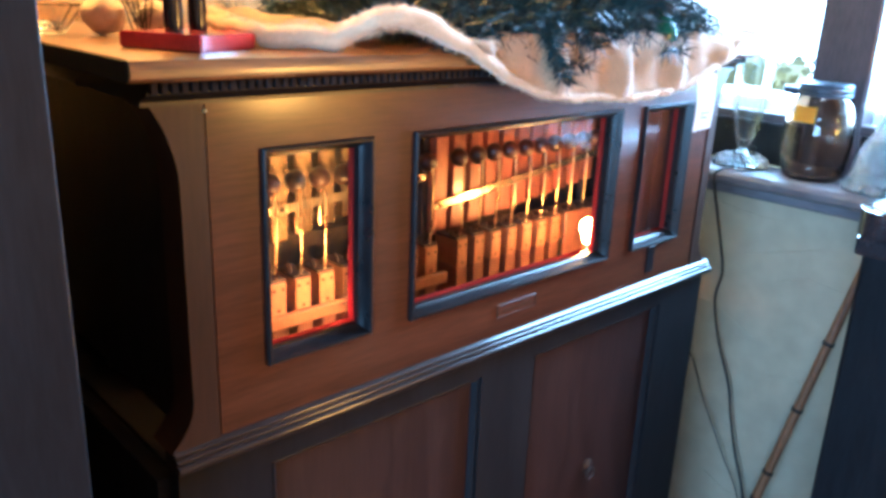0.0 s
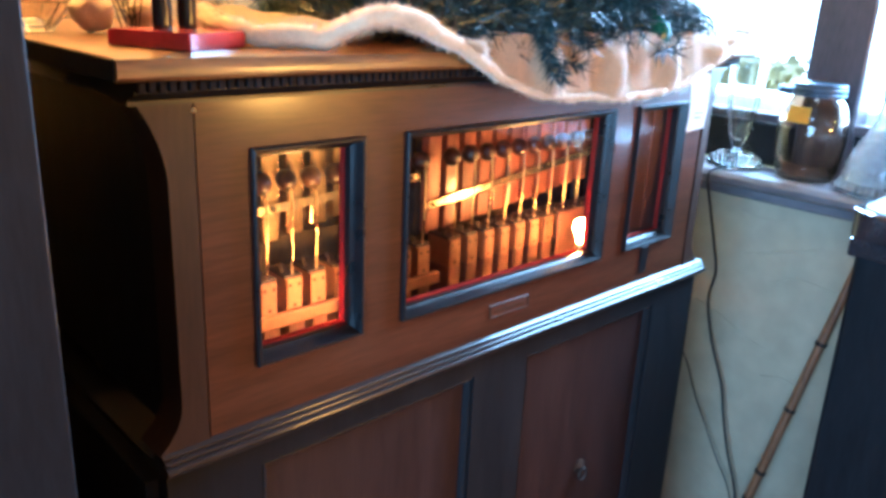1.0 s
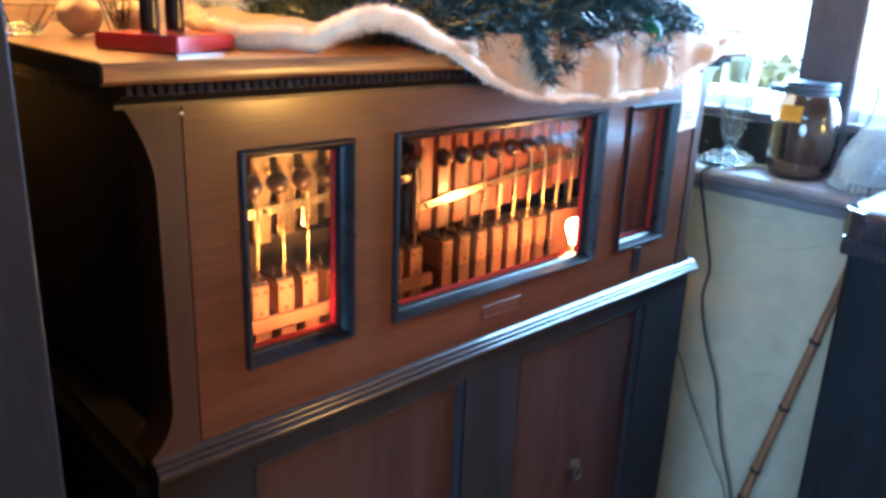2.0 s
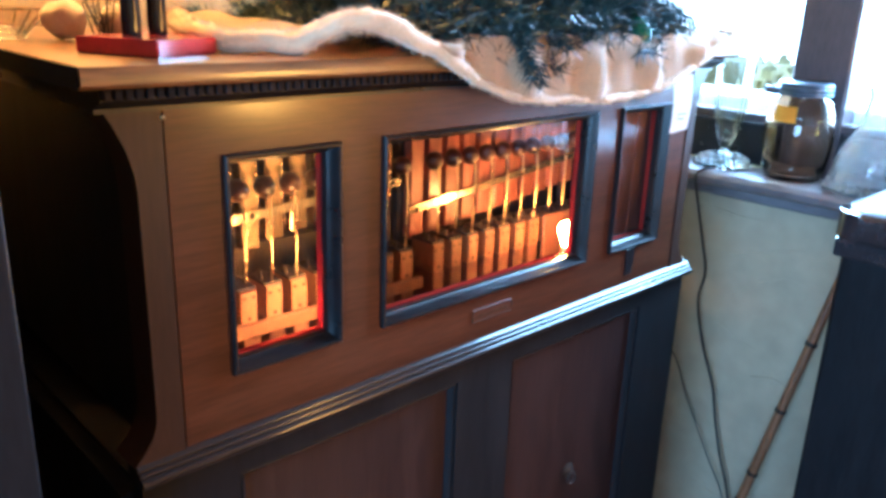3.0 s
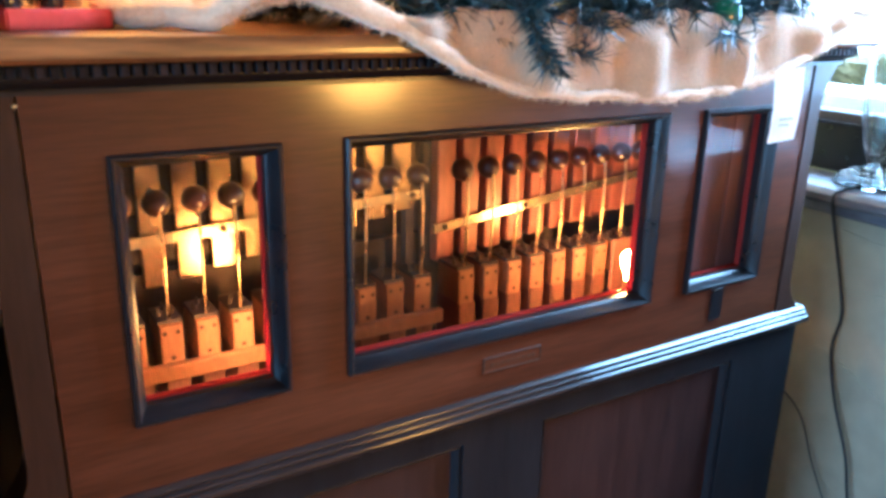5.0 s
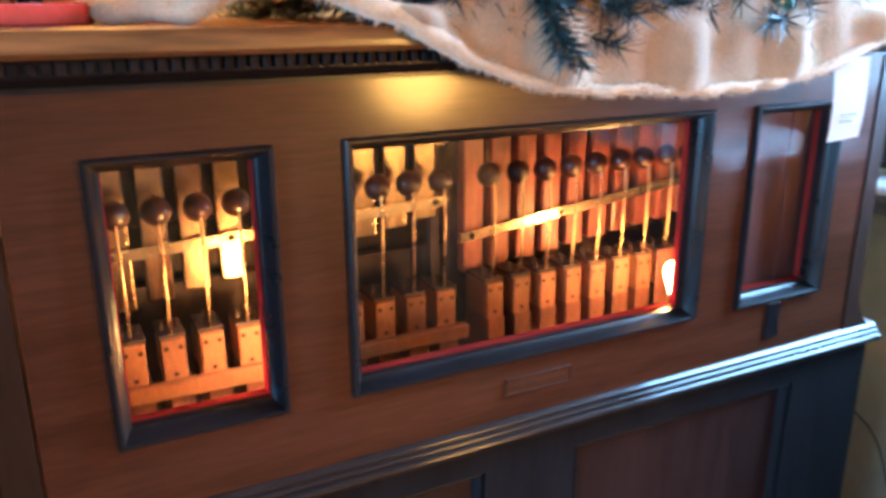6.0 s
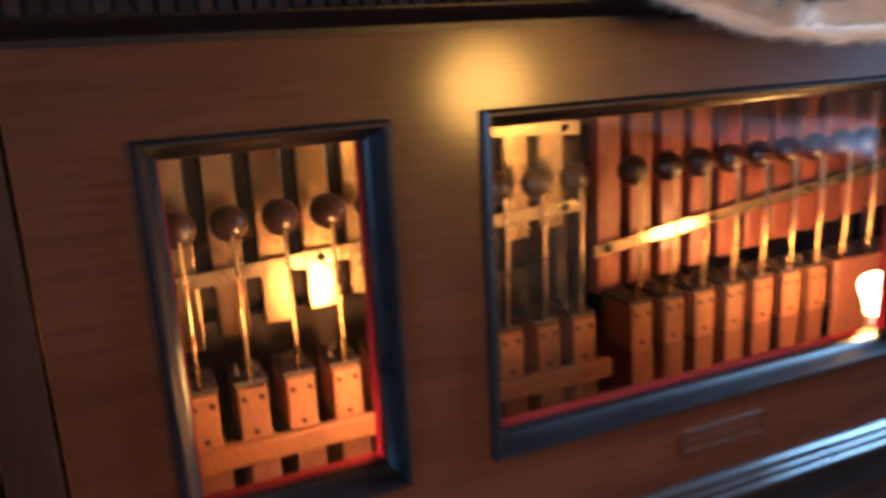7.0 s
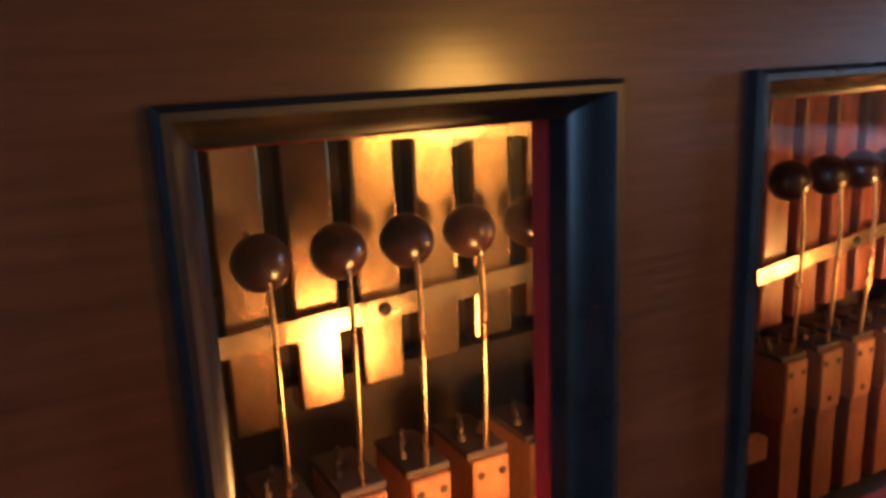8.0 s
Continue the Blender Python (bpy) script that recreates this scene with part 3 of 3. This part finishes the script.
        (0.06, -0.062, 1.313), (0.107, -0.062, 1.311), (0.16, -0.062, 1.311), (0.206, -0.062, 1.313), (0.26, -0.061, 1.319), (0.30, -0.060, 1.326), (0.36, -0.058, 1.345), (0.42, -0.056, 1.366), (0.475, -0.05, 1.381), (0.515, -0.04, 1.392), (0.54, 0.0, 1.395)]


def smooth_line(pts, n):
    pts = [Vector(p) for p in pts]
    out = []
    for i in range(len(pts) - 1):
        p0, p1, p2, p3 = pts[max(i - 1, 0)], pts[i], pts[i + 1], pts[min(i + 2, len(pts) - 1)]
        for k in range(n):
            t = k / n
            out.append(0.5 * ((2 * p1) + (p2 - p0) * t + (2 * p0 - 5 * p1 + 4 * p2 - p3) * t * t + (3 * p1 - p0 - 3 * p2 + p3) * t ** 3))
    return out + [pts[-1]]


edge = smooth_line(EDGE, 5)
skirt = thing("tree_skirt", (0.05, 0.2, TOPZ), "cream plush tree skirt draped over the cabinet's front edge", "tree skirt")
inv = Matrix.Translation(skirt.location).inverted()
bm = bmesh.new()
rows = []
for i, p in enumerate(edge):
    back = Vector((0.05 + (p.x - 0.05) * 0.45, 0.30, 1.398))
    lip = Vector((p.x * 0.985, max(p.y, -0.055) if p.y < -0.046 else p.y + 0.02, max(p.z, 1.392)))
    fold = 0.010 * math.sin(p.x * 46) + 0.006 * math.sin(p.x * 91 + 1)
    row = []
    for k in range(4):
        q = p.lerp(lip, k / 4)
        q.y += fold * math.sin(math.pi * (k + 0.6) / 4.6) - 0.004
        row.append(q)
    for k in range(13):
        t = k / 12
        q = lip.lerp(back, t)
        q.z += 0.010 * math.sin(math.pi * min(1, t * 2.2)) * (0.5 + 0.5 * math.sin(p.x * 38 + t * 5)) + fold * (1 - t) * 0.5
        q.z = max(q.z, TOPZ + 0.006)
        row.append(q)
    rows.append([bm.verts.new(q) for q in row])
for r0, r1 in zip(rows, rows[1:]):
    for k in range(len(r0) - 1):
        bm.faces.new((r0[k], r0[k + 1], r1[k + 1], r1[k]))
bmesh.ops.solidify(bm, geom=bm.faces[:], thickness=0.005)
sheet = part("sheet", bm, FUR, skirt, smooth=70)
sheet.matrix_parent_inverse = inv


def roll_radius(x):
    """The plush roll lies thick on the top and thins along the hanging edge."""
    return 0.0112 if x < -0.22 else max(0.0048, 0.0112 - 0.055 * (x + 0.22))


rnd = random.Random(8)
bm = bmesh.new()
rolls = [p + Vector((0, -0.004 + 0.002 * noise.noise(p * 40), 0.003 * noise.noise(p * 55 + Vector((3, 1, 2))))) for p in edge]
tube(bm, rolls, 1.0, 10)
ring_verts = list(bm.verts)
for i, p in enumerate(rolls):
    rad = roll_radius(p.x)
    for v in ring_verts[i * 10:i * 10 + 10]:
        v.co = p + (v.co - p) * rad
for v in bm.verts:
    v.co += Vector((noise.noise(v.co * 60), noise.noise(v.co * 60 + Vector((9, 0, 0))), noise.noise(v.co * 60 + Vector((0, 9, 0))))) * 0.003
roll = part("edge_roll", bm, FUR, skirt, "thick rolled plush edge", 80)
roll.matrix_parent_inverse = inv
verts, faces = [], []


def hair(p, d, w):
    side = d.cross(Vector((rnd.uniform(-1, 1), rnd.uniform(-1, 1), rnd.uniform(-1, 1)))).normalized() * w
    n = len(verts)
    verts.extend([p - side, p + side, p + d])
    faces.append((n, n + 1, n + 2))


for i in range(9000):
    k = rnd.randrange(len(edge) - 1)
    p = rolls[k].lerp(rolls[k + 1], rnd.random())
    along = (rolls[k + 1] - rolls[k]).normalized()
    u = along.orthogonal().normalized()
    a = rnd.uniform(0, math.tau)
    r = u * math.cos(a) + along.cross(u) * math.sin(a)
    hair(p + r * (roll_radius(p.x) - 0.0006), (r + Vector((rnd.gauss(0, 0.5), rnd.gauss(0, 0.5), rnd.gauss(-0.15, 0.5)))).normalized() * rnd.uniform(0.003, 0.008), 0.0004)
me = bpy.data.meshes.new("fuzz")
me.from_pydata([tuple(v) for v in verts], [], faces)
me.materials.append(FUR)
pile = new("fuzz", me)
pile.parent, pile.matrix_parent_inverse = skirt, inv
tagged(pile, "fuzzy plush fibres", kind="stuff")

# artificial tree standing on the skirt
tree = thing("artificial_tree", (0.10, 0.24, TOPZ), "small dark green artificial tree on a red base", "christmas tree")
part("trunk", tube(bmesh.new(), [(0, 0, 0.03), (0, 0, 0.3), (0, 0, 0.72)], 0.016, 8, 0.005), TWIG, tree)
part("base", lathe(bmesh.new(), [(0.0, 0.012), (0.14, 0.012), (0.150, 0.03), (0.138, 0.10), (0.05, 0.12), (0.0, 0.12)], 28), POT, tree, "dark red cloth-wrapped base", 50)
rnd = random.Random(21)
verts, faces = [], []
twigs = bmesh.new()


def spray(a, b, step, length):
    """A twig from a to b, set with needles all round."""
    d = b - a
    n = max(3, int(d.length / step))
    tube(twigs, [a, a.lerp(b, 0.5), b], 0.0016, 5, 0.0008)
    for i in range(n):
        p = a.lerp(b, (i + rnd.random()) / n)
        for _ in range(3):
            r = Vector((rnd.gauss(0, 1), rnd.gauss(0, 1), rnd.gauss(0, 1)))
            r = (r - d * (r.dot(d) / d.length_squared)).normalized()
            hair(p, (r + d.normalized() * rnd.uniform(0.3, 1.1)).normalized() * length * rnd.uniform(0.7, 1.2), 0.0010)


for tier in range(7):
    z = 0.075 + tier * 0.085
    reach = 0.335 * (1 - tier / 8.0)
    for k in range(26 - 2 * tier):
        a = math.tau * (k + rnd.random() * 0.6) / (26 - 2 * tier)
        out = Vector((math.cos(a), math.sin(a) * 0.94, 0))
        r = reach * rnd.uniform(0.82, 1.08)
        root = Vector((0, 0, z + 0.03))
        if tier == 0 and out.y < 0.2:
            r = reach * rnd.uniform(0.9, 1.0)
        tip = out * r + Vector((0, 0, z - 0.045 - (0.035 if tier == 0 else 0.0) * rnd.random() + rnd.uniform(-0.015, 0.02)))
        spray(root.lerp(tip, 0.25), tip, 0.0021, 0.030)
        for j in range(7):
            u = 0.35 + 0.6 * j / 6
            p = root.lerp(tip, u)
            side = Vector((-out.y, out.x, 0)) * (1 if j % 2 else -1)
            q = p + (out * 0.6 + side * rnd.uniform(0.6, 1.1) + Vector((0, 0, rnd.uniform(-0.45, 0.3)))).normalized() * rnd.uniform(0.06, 0.10)
            spray(p, q, 0.0023, 0.028)
def low_edge(x):
    """Height of the lowest front needles along the cabinet."""
    return 0.004 + 0.010 * math.sin(x * 31 + 0.6) + 0.05 * max(0, -x - 0.20)


for k in range(270):
    x = -0.29 + 0.56 * (k + rnd.random()) / 270
    y = rnd.uniform(-0.24, -0.17)
    p = Vector((x * 0.9, y, rnd.uniform(0.055, 0.10)))
    spray(p, Vector((x + rnd.uniform(-0.02, 0.02), y - rnd.uniform(0.05, 0.085), low_edge(x) + rnd.uniform(0.004, 0.036))), 0.0024, 0.027)
# one tuft droops over the skirt
for j in range(7):
    p = Vector((-0.150 + rnd.uniform(-0.012, 0.012), -0.285, 0.035))
    spray(p, p + Vector((rnd.uniform(-0.018, 0.026), -0.035 + rnd.uniform(-0.008, 0.008), -0.062 + rnd.uniform(-0.012, 0.014))), 0.0028, 0.022)
me = bpy.data.meshes.new("needles")
me.from_pydata([tuple(v) for v in verts], [], faces)
me.materials.append(NEEDLE)
cr = new("crown", me)
cr.parent = tree
tagged(cr, "dense dark glossy needles", kind="stuff")
part("branch", twigs, TWIG, tree)
bm = bmesh.new()
bmesh.ops.create_uvsphere(bm, u_segments=24, v_segments=16, radius=0.030)
lathe(bm, [(0.006, 0.029), (0.006, 0.036), (0.0, 0.036)], 12)
ba = solo("bauble", bm, GREEN, "shiny dark green bauble hanging in the tree", "bauble", smooth=60)
ba.location = (0.235, -0.030, 1.392)

# wooden soldier figure, kept plain
figure = bmesh.new()
mats = [PAINT_RED, PAINT_BLACK]


def figure_add(fn, idx):
    before = set(figure.faces)
    fn()
    for f in figure.faces:
        if f not in before:
            f.material_index = idx


S = 0.049
figure_add(lambda: prism(figure, [(-S, -S), (S - 0.013, -S), (S, -S + 0.013), (S, S), (-S, S)], "z", 0.0, 0.0155), 0)
bmesh.ops.bevel(figure, geom=figure.edges[:], offset=0.0016, segments=2, affect="EDGES")
for e in (-0.0128, 0.0235):
    figure_add(lambda: lathe(figure, [(0.0092, 0.0156), (0.0096, 0.03), (0.0088, 0.06), (0.0105, 0.115), (0.0, 0.116)], 18, (e, 0.012, 0)), 1)
figure_add(lambda: lathe(figure, [(0.0, 0.1162), (0.033, 0.117), (0.030, 0.16), (0.034, 0.20), (0.014, 0.212), (0.0, 0.213)], 22), 0)
figure_add(lambda: lathe(figure, [(0.0, 0.2132), (0.016, 0.215), (0.022, 0.235), (0.020, 0.255), (0.0, 0.262)], 20), 0)
figure_add(lambda: lathe(figure, [(0.0, 0.2622), (0.022, 0.263), (0.025, 0.31), (0.0, 0.314)], 20), 1)
soldier = solo("toy_soldier", figure, mats, "painted wooden toy soldier with black boots on a red block", "figurine", smooth=24)
soldier.matrix_basis = pose(-0.4455, 0.069, TOPZ + 0.0005, 0, 0, 25)

# glass dish at the far end
bm = lathe(bmesh.new(), [(0.0, 0.0), (0.022, 0.0), (0.024, 0.004), (0.046, 0.030), (0.048, 0.034), (0.044, 0.033), (0.020, 0.008), (0.0, 0.007)], 32,
           wave=lambda a, z: 1 + 0.05 * math.sin(a * 14))
dish = solo("glass_dish", bm, CLEAR, "small fluted clear glass dish on the cabinet top", "glass dish", smooth=30)
dish.location = (-0.515, 0.30, TOPZ + 0.0005)

for x, y, rr in ((-0.460, 0.262, 0.024), (-0.408, 0.240, 0.022)):
    bm = bmesh.new()
    bmesh.ops.create_icosphere(bm, subdivisions=4, radius=rr)
    for v in bm.verts:
        v.co += v.co.normalized() * 0.004 * noise.noise(v.co * 70 + Vector((x * 50, 0, 0)))
        v.co.z *= 0.92
    pl = solo("plush_ball", bm, FUR, "cream plush ball lying on the cabinet top", "decoration", "plush balls on the top", smooth=80)
    pl.location = (x, y, TOPZ + rr * 0.92 + 0.001)

# dry sprig lying between the plush balls
rnd = random.Random(77)
bm = bmesh.new()
for k in range(9):
    a = Vector((rnd.uniform(-0.008, 0.008), rnd.uniform(-0.006, 0.006), 0.003))
    b = a + Vector((rnd.uniform(-0.022, 0.022), rnd.uniform(-0.012, 0.012), rnd.uniform(0.025, 0.06)))
    c = b + Vector((rnd.uniform(-0.016, 0.016), rnd.uniform(-0.012, 0.012), rnd.uniform(0.0, 0.03)))
    tube(bm, [a, b, c], 0.0011, 5, 0.0006)
    for j in range(4):
        p = a.lerp(c, rnd.uniform(0.3, 1.0))
        tube(bm, [p, p + Vector((rnd.uniform(-0.012, 0.012), rnd.uniform(-0.01, 0.01), rnd.uniform(-0.004, 0.014)))], 0.0008, 4, 0.0005)
sprig = solo("sprig", bm, TWIG, "small dark dry sprig on the cabinet top", "sprig")
sprig.location = (-0.432, 0.222, TOPZ)

# price tag hanging at the right end
tag = thing("paper_tag", (0.332, -0.064, 1.286), "white paper tag hanging from the skirt's edge", "tag")
bm = bmesh.new()
n = 8
cols = []
for k in range(n + 1):
    z = 0.045 - 0.085 * k / n
    yb = -0.004 * math.sin(k / n * 2.6)
    cols.append([bm.verts.new((-0.023 + 0.002 * k / n, yb + 0.001, z)), bm.verts.new((0.026 - 0.003 * k / n, yb - 0.003, z + 0.004))])
for a, b in zip(cols, cols[1:]):
    bm.faces.new((a[0], a[1], b[1], b[0]))
bmesh.ops.solidify(bm, geom=bm.faces[:], thickness=0.0006)
part("sheet", bm, PAPER, tag, smooth=60)
bm = bmesh.new()
for k in range(2):
    box(bm, -0.012, 0.012 - 0.006 * k, -0.0078, -0.0070, -0.012 - k * 0.007, -0.009 - k * 0.007)
part("writing", bm, INK, tag, "faint unreadable lines")

# ================= at the window =================
SZ = OZ0 + 0.0265
vase = thing("glass_vase", (0.938, 0.154, SZ), "tall fluted clear glass vase on a beaded foot", "vase")
bm = lathe(bmesh.new(), [(0.0, 0.004), (0.050, 0.0), (0.062, 0.003), (0.063, 0.009), (0.050, 0.017), (0.026, 0.029), (0.013, 0.040), (0.010, 0.044), (0.0, 0.046)], 48,
           wave=lambda a, z: 1 + (0.035 * math.sin(a * 16) if z < 0.035 else 0))
part("foot", bm, CLEAR, vase, "beaded pressed-glass foot", 50)
bm = bmesh.new()
bmesh.ops.create_icosphere(bm, subdivisions=2, radius=0.0085)
me_b = mesh_of("bead", bm, CLEAR, 60)
for ring_r, ring_z, cnt in ((0.052, 0.016, 18), (0.037, 0.024, 13)):
    for k in range(cnt):
        a = math.tau * k / cnt
        share("bead", me_b, vase, pose(ring_r * math.cos(a), ring_r * math.sin(a), ring_z))
bm = lathe(bmesh.new(), [(0.0, 0.046), (0.012, 0.047), (0.016, 0.056), (0.026, 0.085), (0.034, 0.13), (0.037, 0.18), (0.041, 0.24), (0.046, 0.262),
                         (0.043, 0.262), (0.038, 0.24), (0.033, 0.18), (0.029, 0.13), (0.020, 0.085), (0.009, 0.062), (0.0, 0.06)], 60,
           wave=lambda a, z: 1 + 0.03 * math.sin(a * 12))
part("bowl", bm, CLEAR, vase, "fluted glass bowl", 50)

jar = thing("barrel_jar", (0.950, -0.004, SZ), "big smoky barrel-shaped glass jar with a dark screw lid", "jar")
bm = lathe(bmesh.new(), [(0.0, 0.004), (0.060, 0.0), (0.068, 0.004), (0.075, 0.020), (0.078, 0.032), (0.076, 0.036), (0.080, 0.045), (0.084, 0.090), (0.083, 0.120), (0.080, 0.135), (0.082, 0.141),
                         (0.079, 0.147), (0.074, 0.165), (0.064, 0.182), (0.060, 0.186), (0.060, 0.198), (0.055, 0.198), (0.055, 0.186), (0.070, 0.163), (0.078, 0.12), (0.079, 0.09), (0.070, 0.02), (0.056, 0.009), (0.0, 0.009)], 48)
part("glass", bm, AMBER, jar, "smoky brown ribbed glass", 60)
bm = lathe(bmesh.new(), [(0.0625, 0.186), (0.0655, 0.187), (0.066, 0.192), (0.064, 0.194), (0.066, 0.197), (0.066, 0.203), (0.064, 0.205), (0.0655, 0.209), (0.063, 0.214), (0.058, 0.2155), (0.0, 0.2155)], 40)
part("lid", bm, LID, jar, "ridged blue-grey metal lid", 40)
# yellow glow on the jar's glass, built as a thin amber patch
bm = bmesh.new()
cols = []
for k in range(9):
    a = radians(152 + 5.2 * k)
    cols.append([bm.verts.new((q * math.cos(a), q * math.sin(a), z)) for q, z in ((0.0816, 0.131), (0.0826, 0.1385), (0.0828, 0.1415), (0.0798, 0.148), (0.0752, 0.165))])
for c0, c1 in zip(cols, cols[1:]):
    for k in range(4):
        bm.faces.new((c0[k], c1[k], c1[k + 1], c0[k + 1]))
bmesh.ops.solidify(bm, geom=bm.faces[:], thickness=0.0005)
part("glow_patch", bm, tape("amber_glow_patch", (0.80, 0.48, 0.07)), jar, "amber glow in the glass, made as a thin patch", 60)
jar.scale = (0.86, 0.86, 0.97)
part("bail_knob", tube(bmesh.new(), [(-0.045, 0.050, 0.192), (-0.060, 0.067, 0.196), (-0.066, 0.074, 0.196)], 0.009, 10), LID, jar, "", 50)

bowl = thing("crystal_decanter", (0.945, -0.166, SZ), "cut crystal decanter with starburst facets and a wide foot", "decanter")


def cuts(a, z):
    return 1 + 0.05 * abs(math.sin(a * 6.5 + z * 50) * math.sin(a * 6.5 - z * 50))


bm = lathe(bmesh.new(), [(0.0, 0.003), (0.074, 0.0), (0.085, 0.003), (0.086, 0.009), (0.079, 0.020), (0.074, 0.040), (0.068, 0.07), (0.058, 0.095), (0.045, 0.12), (0.034, 0.15), (0.029, 0.19), (0.033, 0.215),
                         (0.028, 0.215), (0.024, 0.19), (0.028, 0.15), (0.039, 0.12), (0.051, 0.095), (0.061, 0.07), (0.066, 0.040), (0.068, 0.022), (0.05, 0.012), (0.0, 0.010)], 104, wave=cuts)
part("body", bm, CRYSTAL, bowl, "faceted crystal", 25)


def bowl_radius(z):
    """Outer radius of the bowl at a height above its foot."""
    prof = ((0.0, 0.082), (0.009, 0.086), (0.020, 0.079), (0.040, 0.074), (0.07, 0.068), (0.095, 0.058), (0.12, 0.045), (0.15, 0.034))
    for (za, ra), (zb, rb) in zip(prof, prof[1:]):
        if z <= zb:
            return ra + (rb - ra) * (z - za) / (zb - za)
    return prof[-1][1]


for n in range(6):
    bm = bmesh.new()
    mid = radians(205 + 60 * n)
    for k in range(16):
        a = math.tau * k / 16
        reach = 0.042 if k % 2 else 0.030
        line = []
        for u in (0.12, 0.4, 0.7, 1.0):
            z = 0.068 + reach * u * math.sin(a)
            q = bowl_radius(z) * 1.045
            b = mid + reach * u * math.cos(a) / q
            line.append((q * math.cos(b), q * math.sin(b), z))
        tube(bm, line, 0.0021, 5, 0.0006)
    tagged(part("cut_star", bm, CRYSTAL, bowl), "starburst cut in the crystal", kind="stuff")
bm = bmesh.new()
for k in range(40):
    a = math.tau * k / 40
    tube(bm, [(bowl_radius(z) * 1.03 * math.cos(a), bowl_radius(z) * 1.03 * math.sin(a), z) for z in (0.008, 0.018, 0.028)], 0.0018, 5, 0.0009)
tagged(part("foot_fluting", bm, CRYSTAL, bowl), "fluted band above the foot", kind="stuff")

# cords hanging from the sill down the wall
solo("power_cord", tube(bmesh.new(), smooth_line([(0.895, 0.150, 1.083), (0.862, 0.163, 1.080), (0.850, 0.168, 1.060), (0.872, 0.160, 0.98), (0.893, 0.150, 0.90), (0.890, 0.133, 0.835), (0.893, 0.142, 0.76),
     (0.895, 0.118, 0.66), (0.893, 0.075, 0.56), (0.895, 0.057, 0.48), (0.893, 0.030, 0.39), (0.895, -0.005, 0.29), (0.893, -0.03, 0.15), (0.86, -0.04, 0.006)], 6), 0.0032, 8), CORD,
     "thin dark brown power cord hanging from the sill", "cord", smooth=60)
solo("thin_cord", tube(bmesh.new(), smooth_line([(0.80, 0.30, 0.72), (0.885, 0.195, 0.62), (0.893, 0.135, 0.50), (0.893, 0.060, 0.37), (0.893, 0.0, 0.26), (0.89, -0.05, 0.006)], 6), 0.0018, 6), CORD,
     "thin grey cord against the plaster wall", "cord", smooth=60)

# cane leaning on the wall
cane = thing("cane", (0.79, -0.06, 0.0), "brown bamboo cane leaning against the wall", "cane")
p0, p1 = Vector((0.0, 0.055, 0.0)), Vector((0.125, -0.105, 0.93))
part("shaft", tube(bmesh.new(), [p0.lerp(p1, k / 12) for k in range(13)], 0.0115, 12, 0.0095), CANE, cane, smooth=60)
for k in (0.36, 0.44, 0.62, 0.80):
    part("knot", tube(bmesh.new(), [p0.lerp(p1, k - 0.004), p0.lerp(p1, k), p0.lerp(p1, k + 0.004)], 0.0128, 12), DARK, cane, "dark node ring", 60)

# low dark cabinet by the window, with a bullnosed top
side = thing("side_cabinet", (0.757, -0.62, 0.0), "dark side cabinet with a pale polished top and rounded edge", "cabinet")
part("body", B(-0.262, 0.14, -0.30, 0.335, 0.0, 1.097, bev=0.006), DARK_V, side, "dark plain body")


def rounded_slab(x0, x1, y0, y1, z0, z1, rad, bev, seg):
    """A slab whose one free corner (low x, high y) is rounded in plan."""
    pts = [(x0, y0), (x1, y0), (x1, y1)]
    pts += [(x0 + rad - rad * math.sin(a), y1 - rad + rad * math.cos(a)) for a in (math.pi / 2 * k / 10 for k in range(11))]
    bm = prism(bmesh.new(), pts, "z", z0, z1)
    rim = [e for e in bm.edges if abs(e.verts[0].co.z - e.verts[1].co.z) < 1e-6]
    bmesh.ops.bevel(bm, geom=rim, offset=bev, segments=seg, affect="EDGES", profile=0.5)
    return bm


part("top", rounded_slab(-0.285, 0.15, -0.32, 0.355, 1.100, 1.142, 0.05, 0.018, 5), LACQUER, side, "dark rounded moulded edge", 60)
# thin pale slab added over the dark top to whiten it
part("top_slab", rounded_slab(-0.272, 0.148, -0.31, 0.342, 1.1425, 1.147, 0.045, 0.0015, 2), mat("pale_gloss", (0.62, 0.62, 0.64), 0.16, grain=(9, 9, 9), vary=0.1, bump=0.02, coat=0.5), side, "pale polished top slab", 60)
part("frieze", B(-0.274, 0.145, -0.31, 0.345, 1.067, 1.0995, bev=0.006, seg=2), LACQUER, side)

# tall dark cupboard beside the music cabinet
cup = thing("tall_cupboard", (-0.95, 0.1, 0.0), "tall dark stained wooden cupboard beside the music cabinet", "cupboard")
part("body", B(-0.30, 0.304, -0.214, 0.51, 0.0, 2.0, bev=0.004), DARK_V, cup)
part("front_stile", B(0.240, 0.3065, -0.219, -0.2145, 0.0, 2.0, bev=0.0015), DARK_V, cup, "worn front stile")
part("door", B(-0.29, 0.237, -0.2185, -0.2145, 0.04, 1.97, bev=0.0015), DARK_V, cup, "plain dark door")
# made-up board that keeps the gap beside the music cabinet dark
part("filler_board", B(0.305, 0.389, 0.20, 0.22, 0.0, 1.34), DARK_V, cup, "dark board added to block light in the gap")
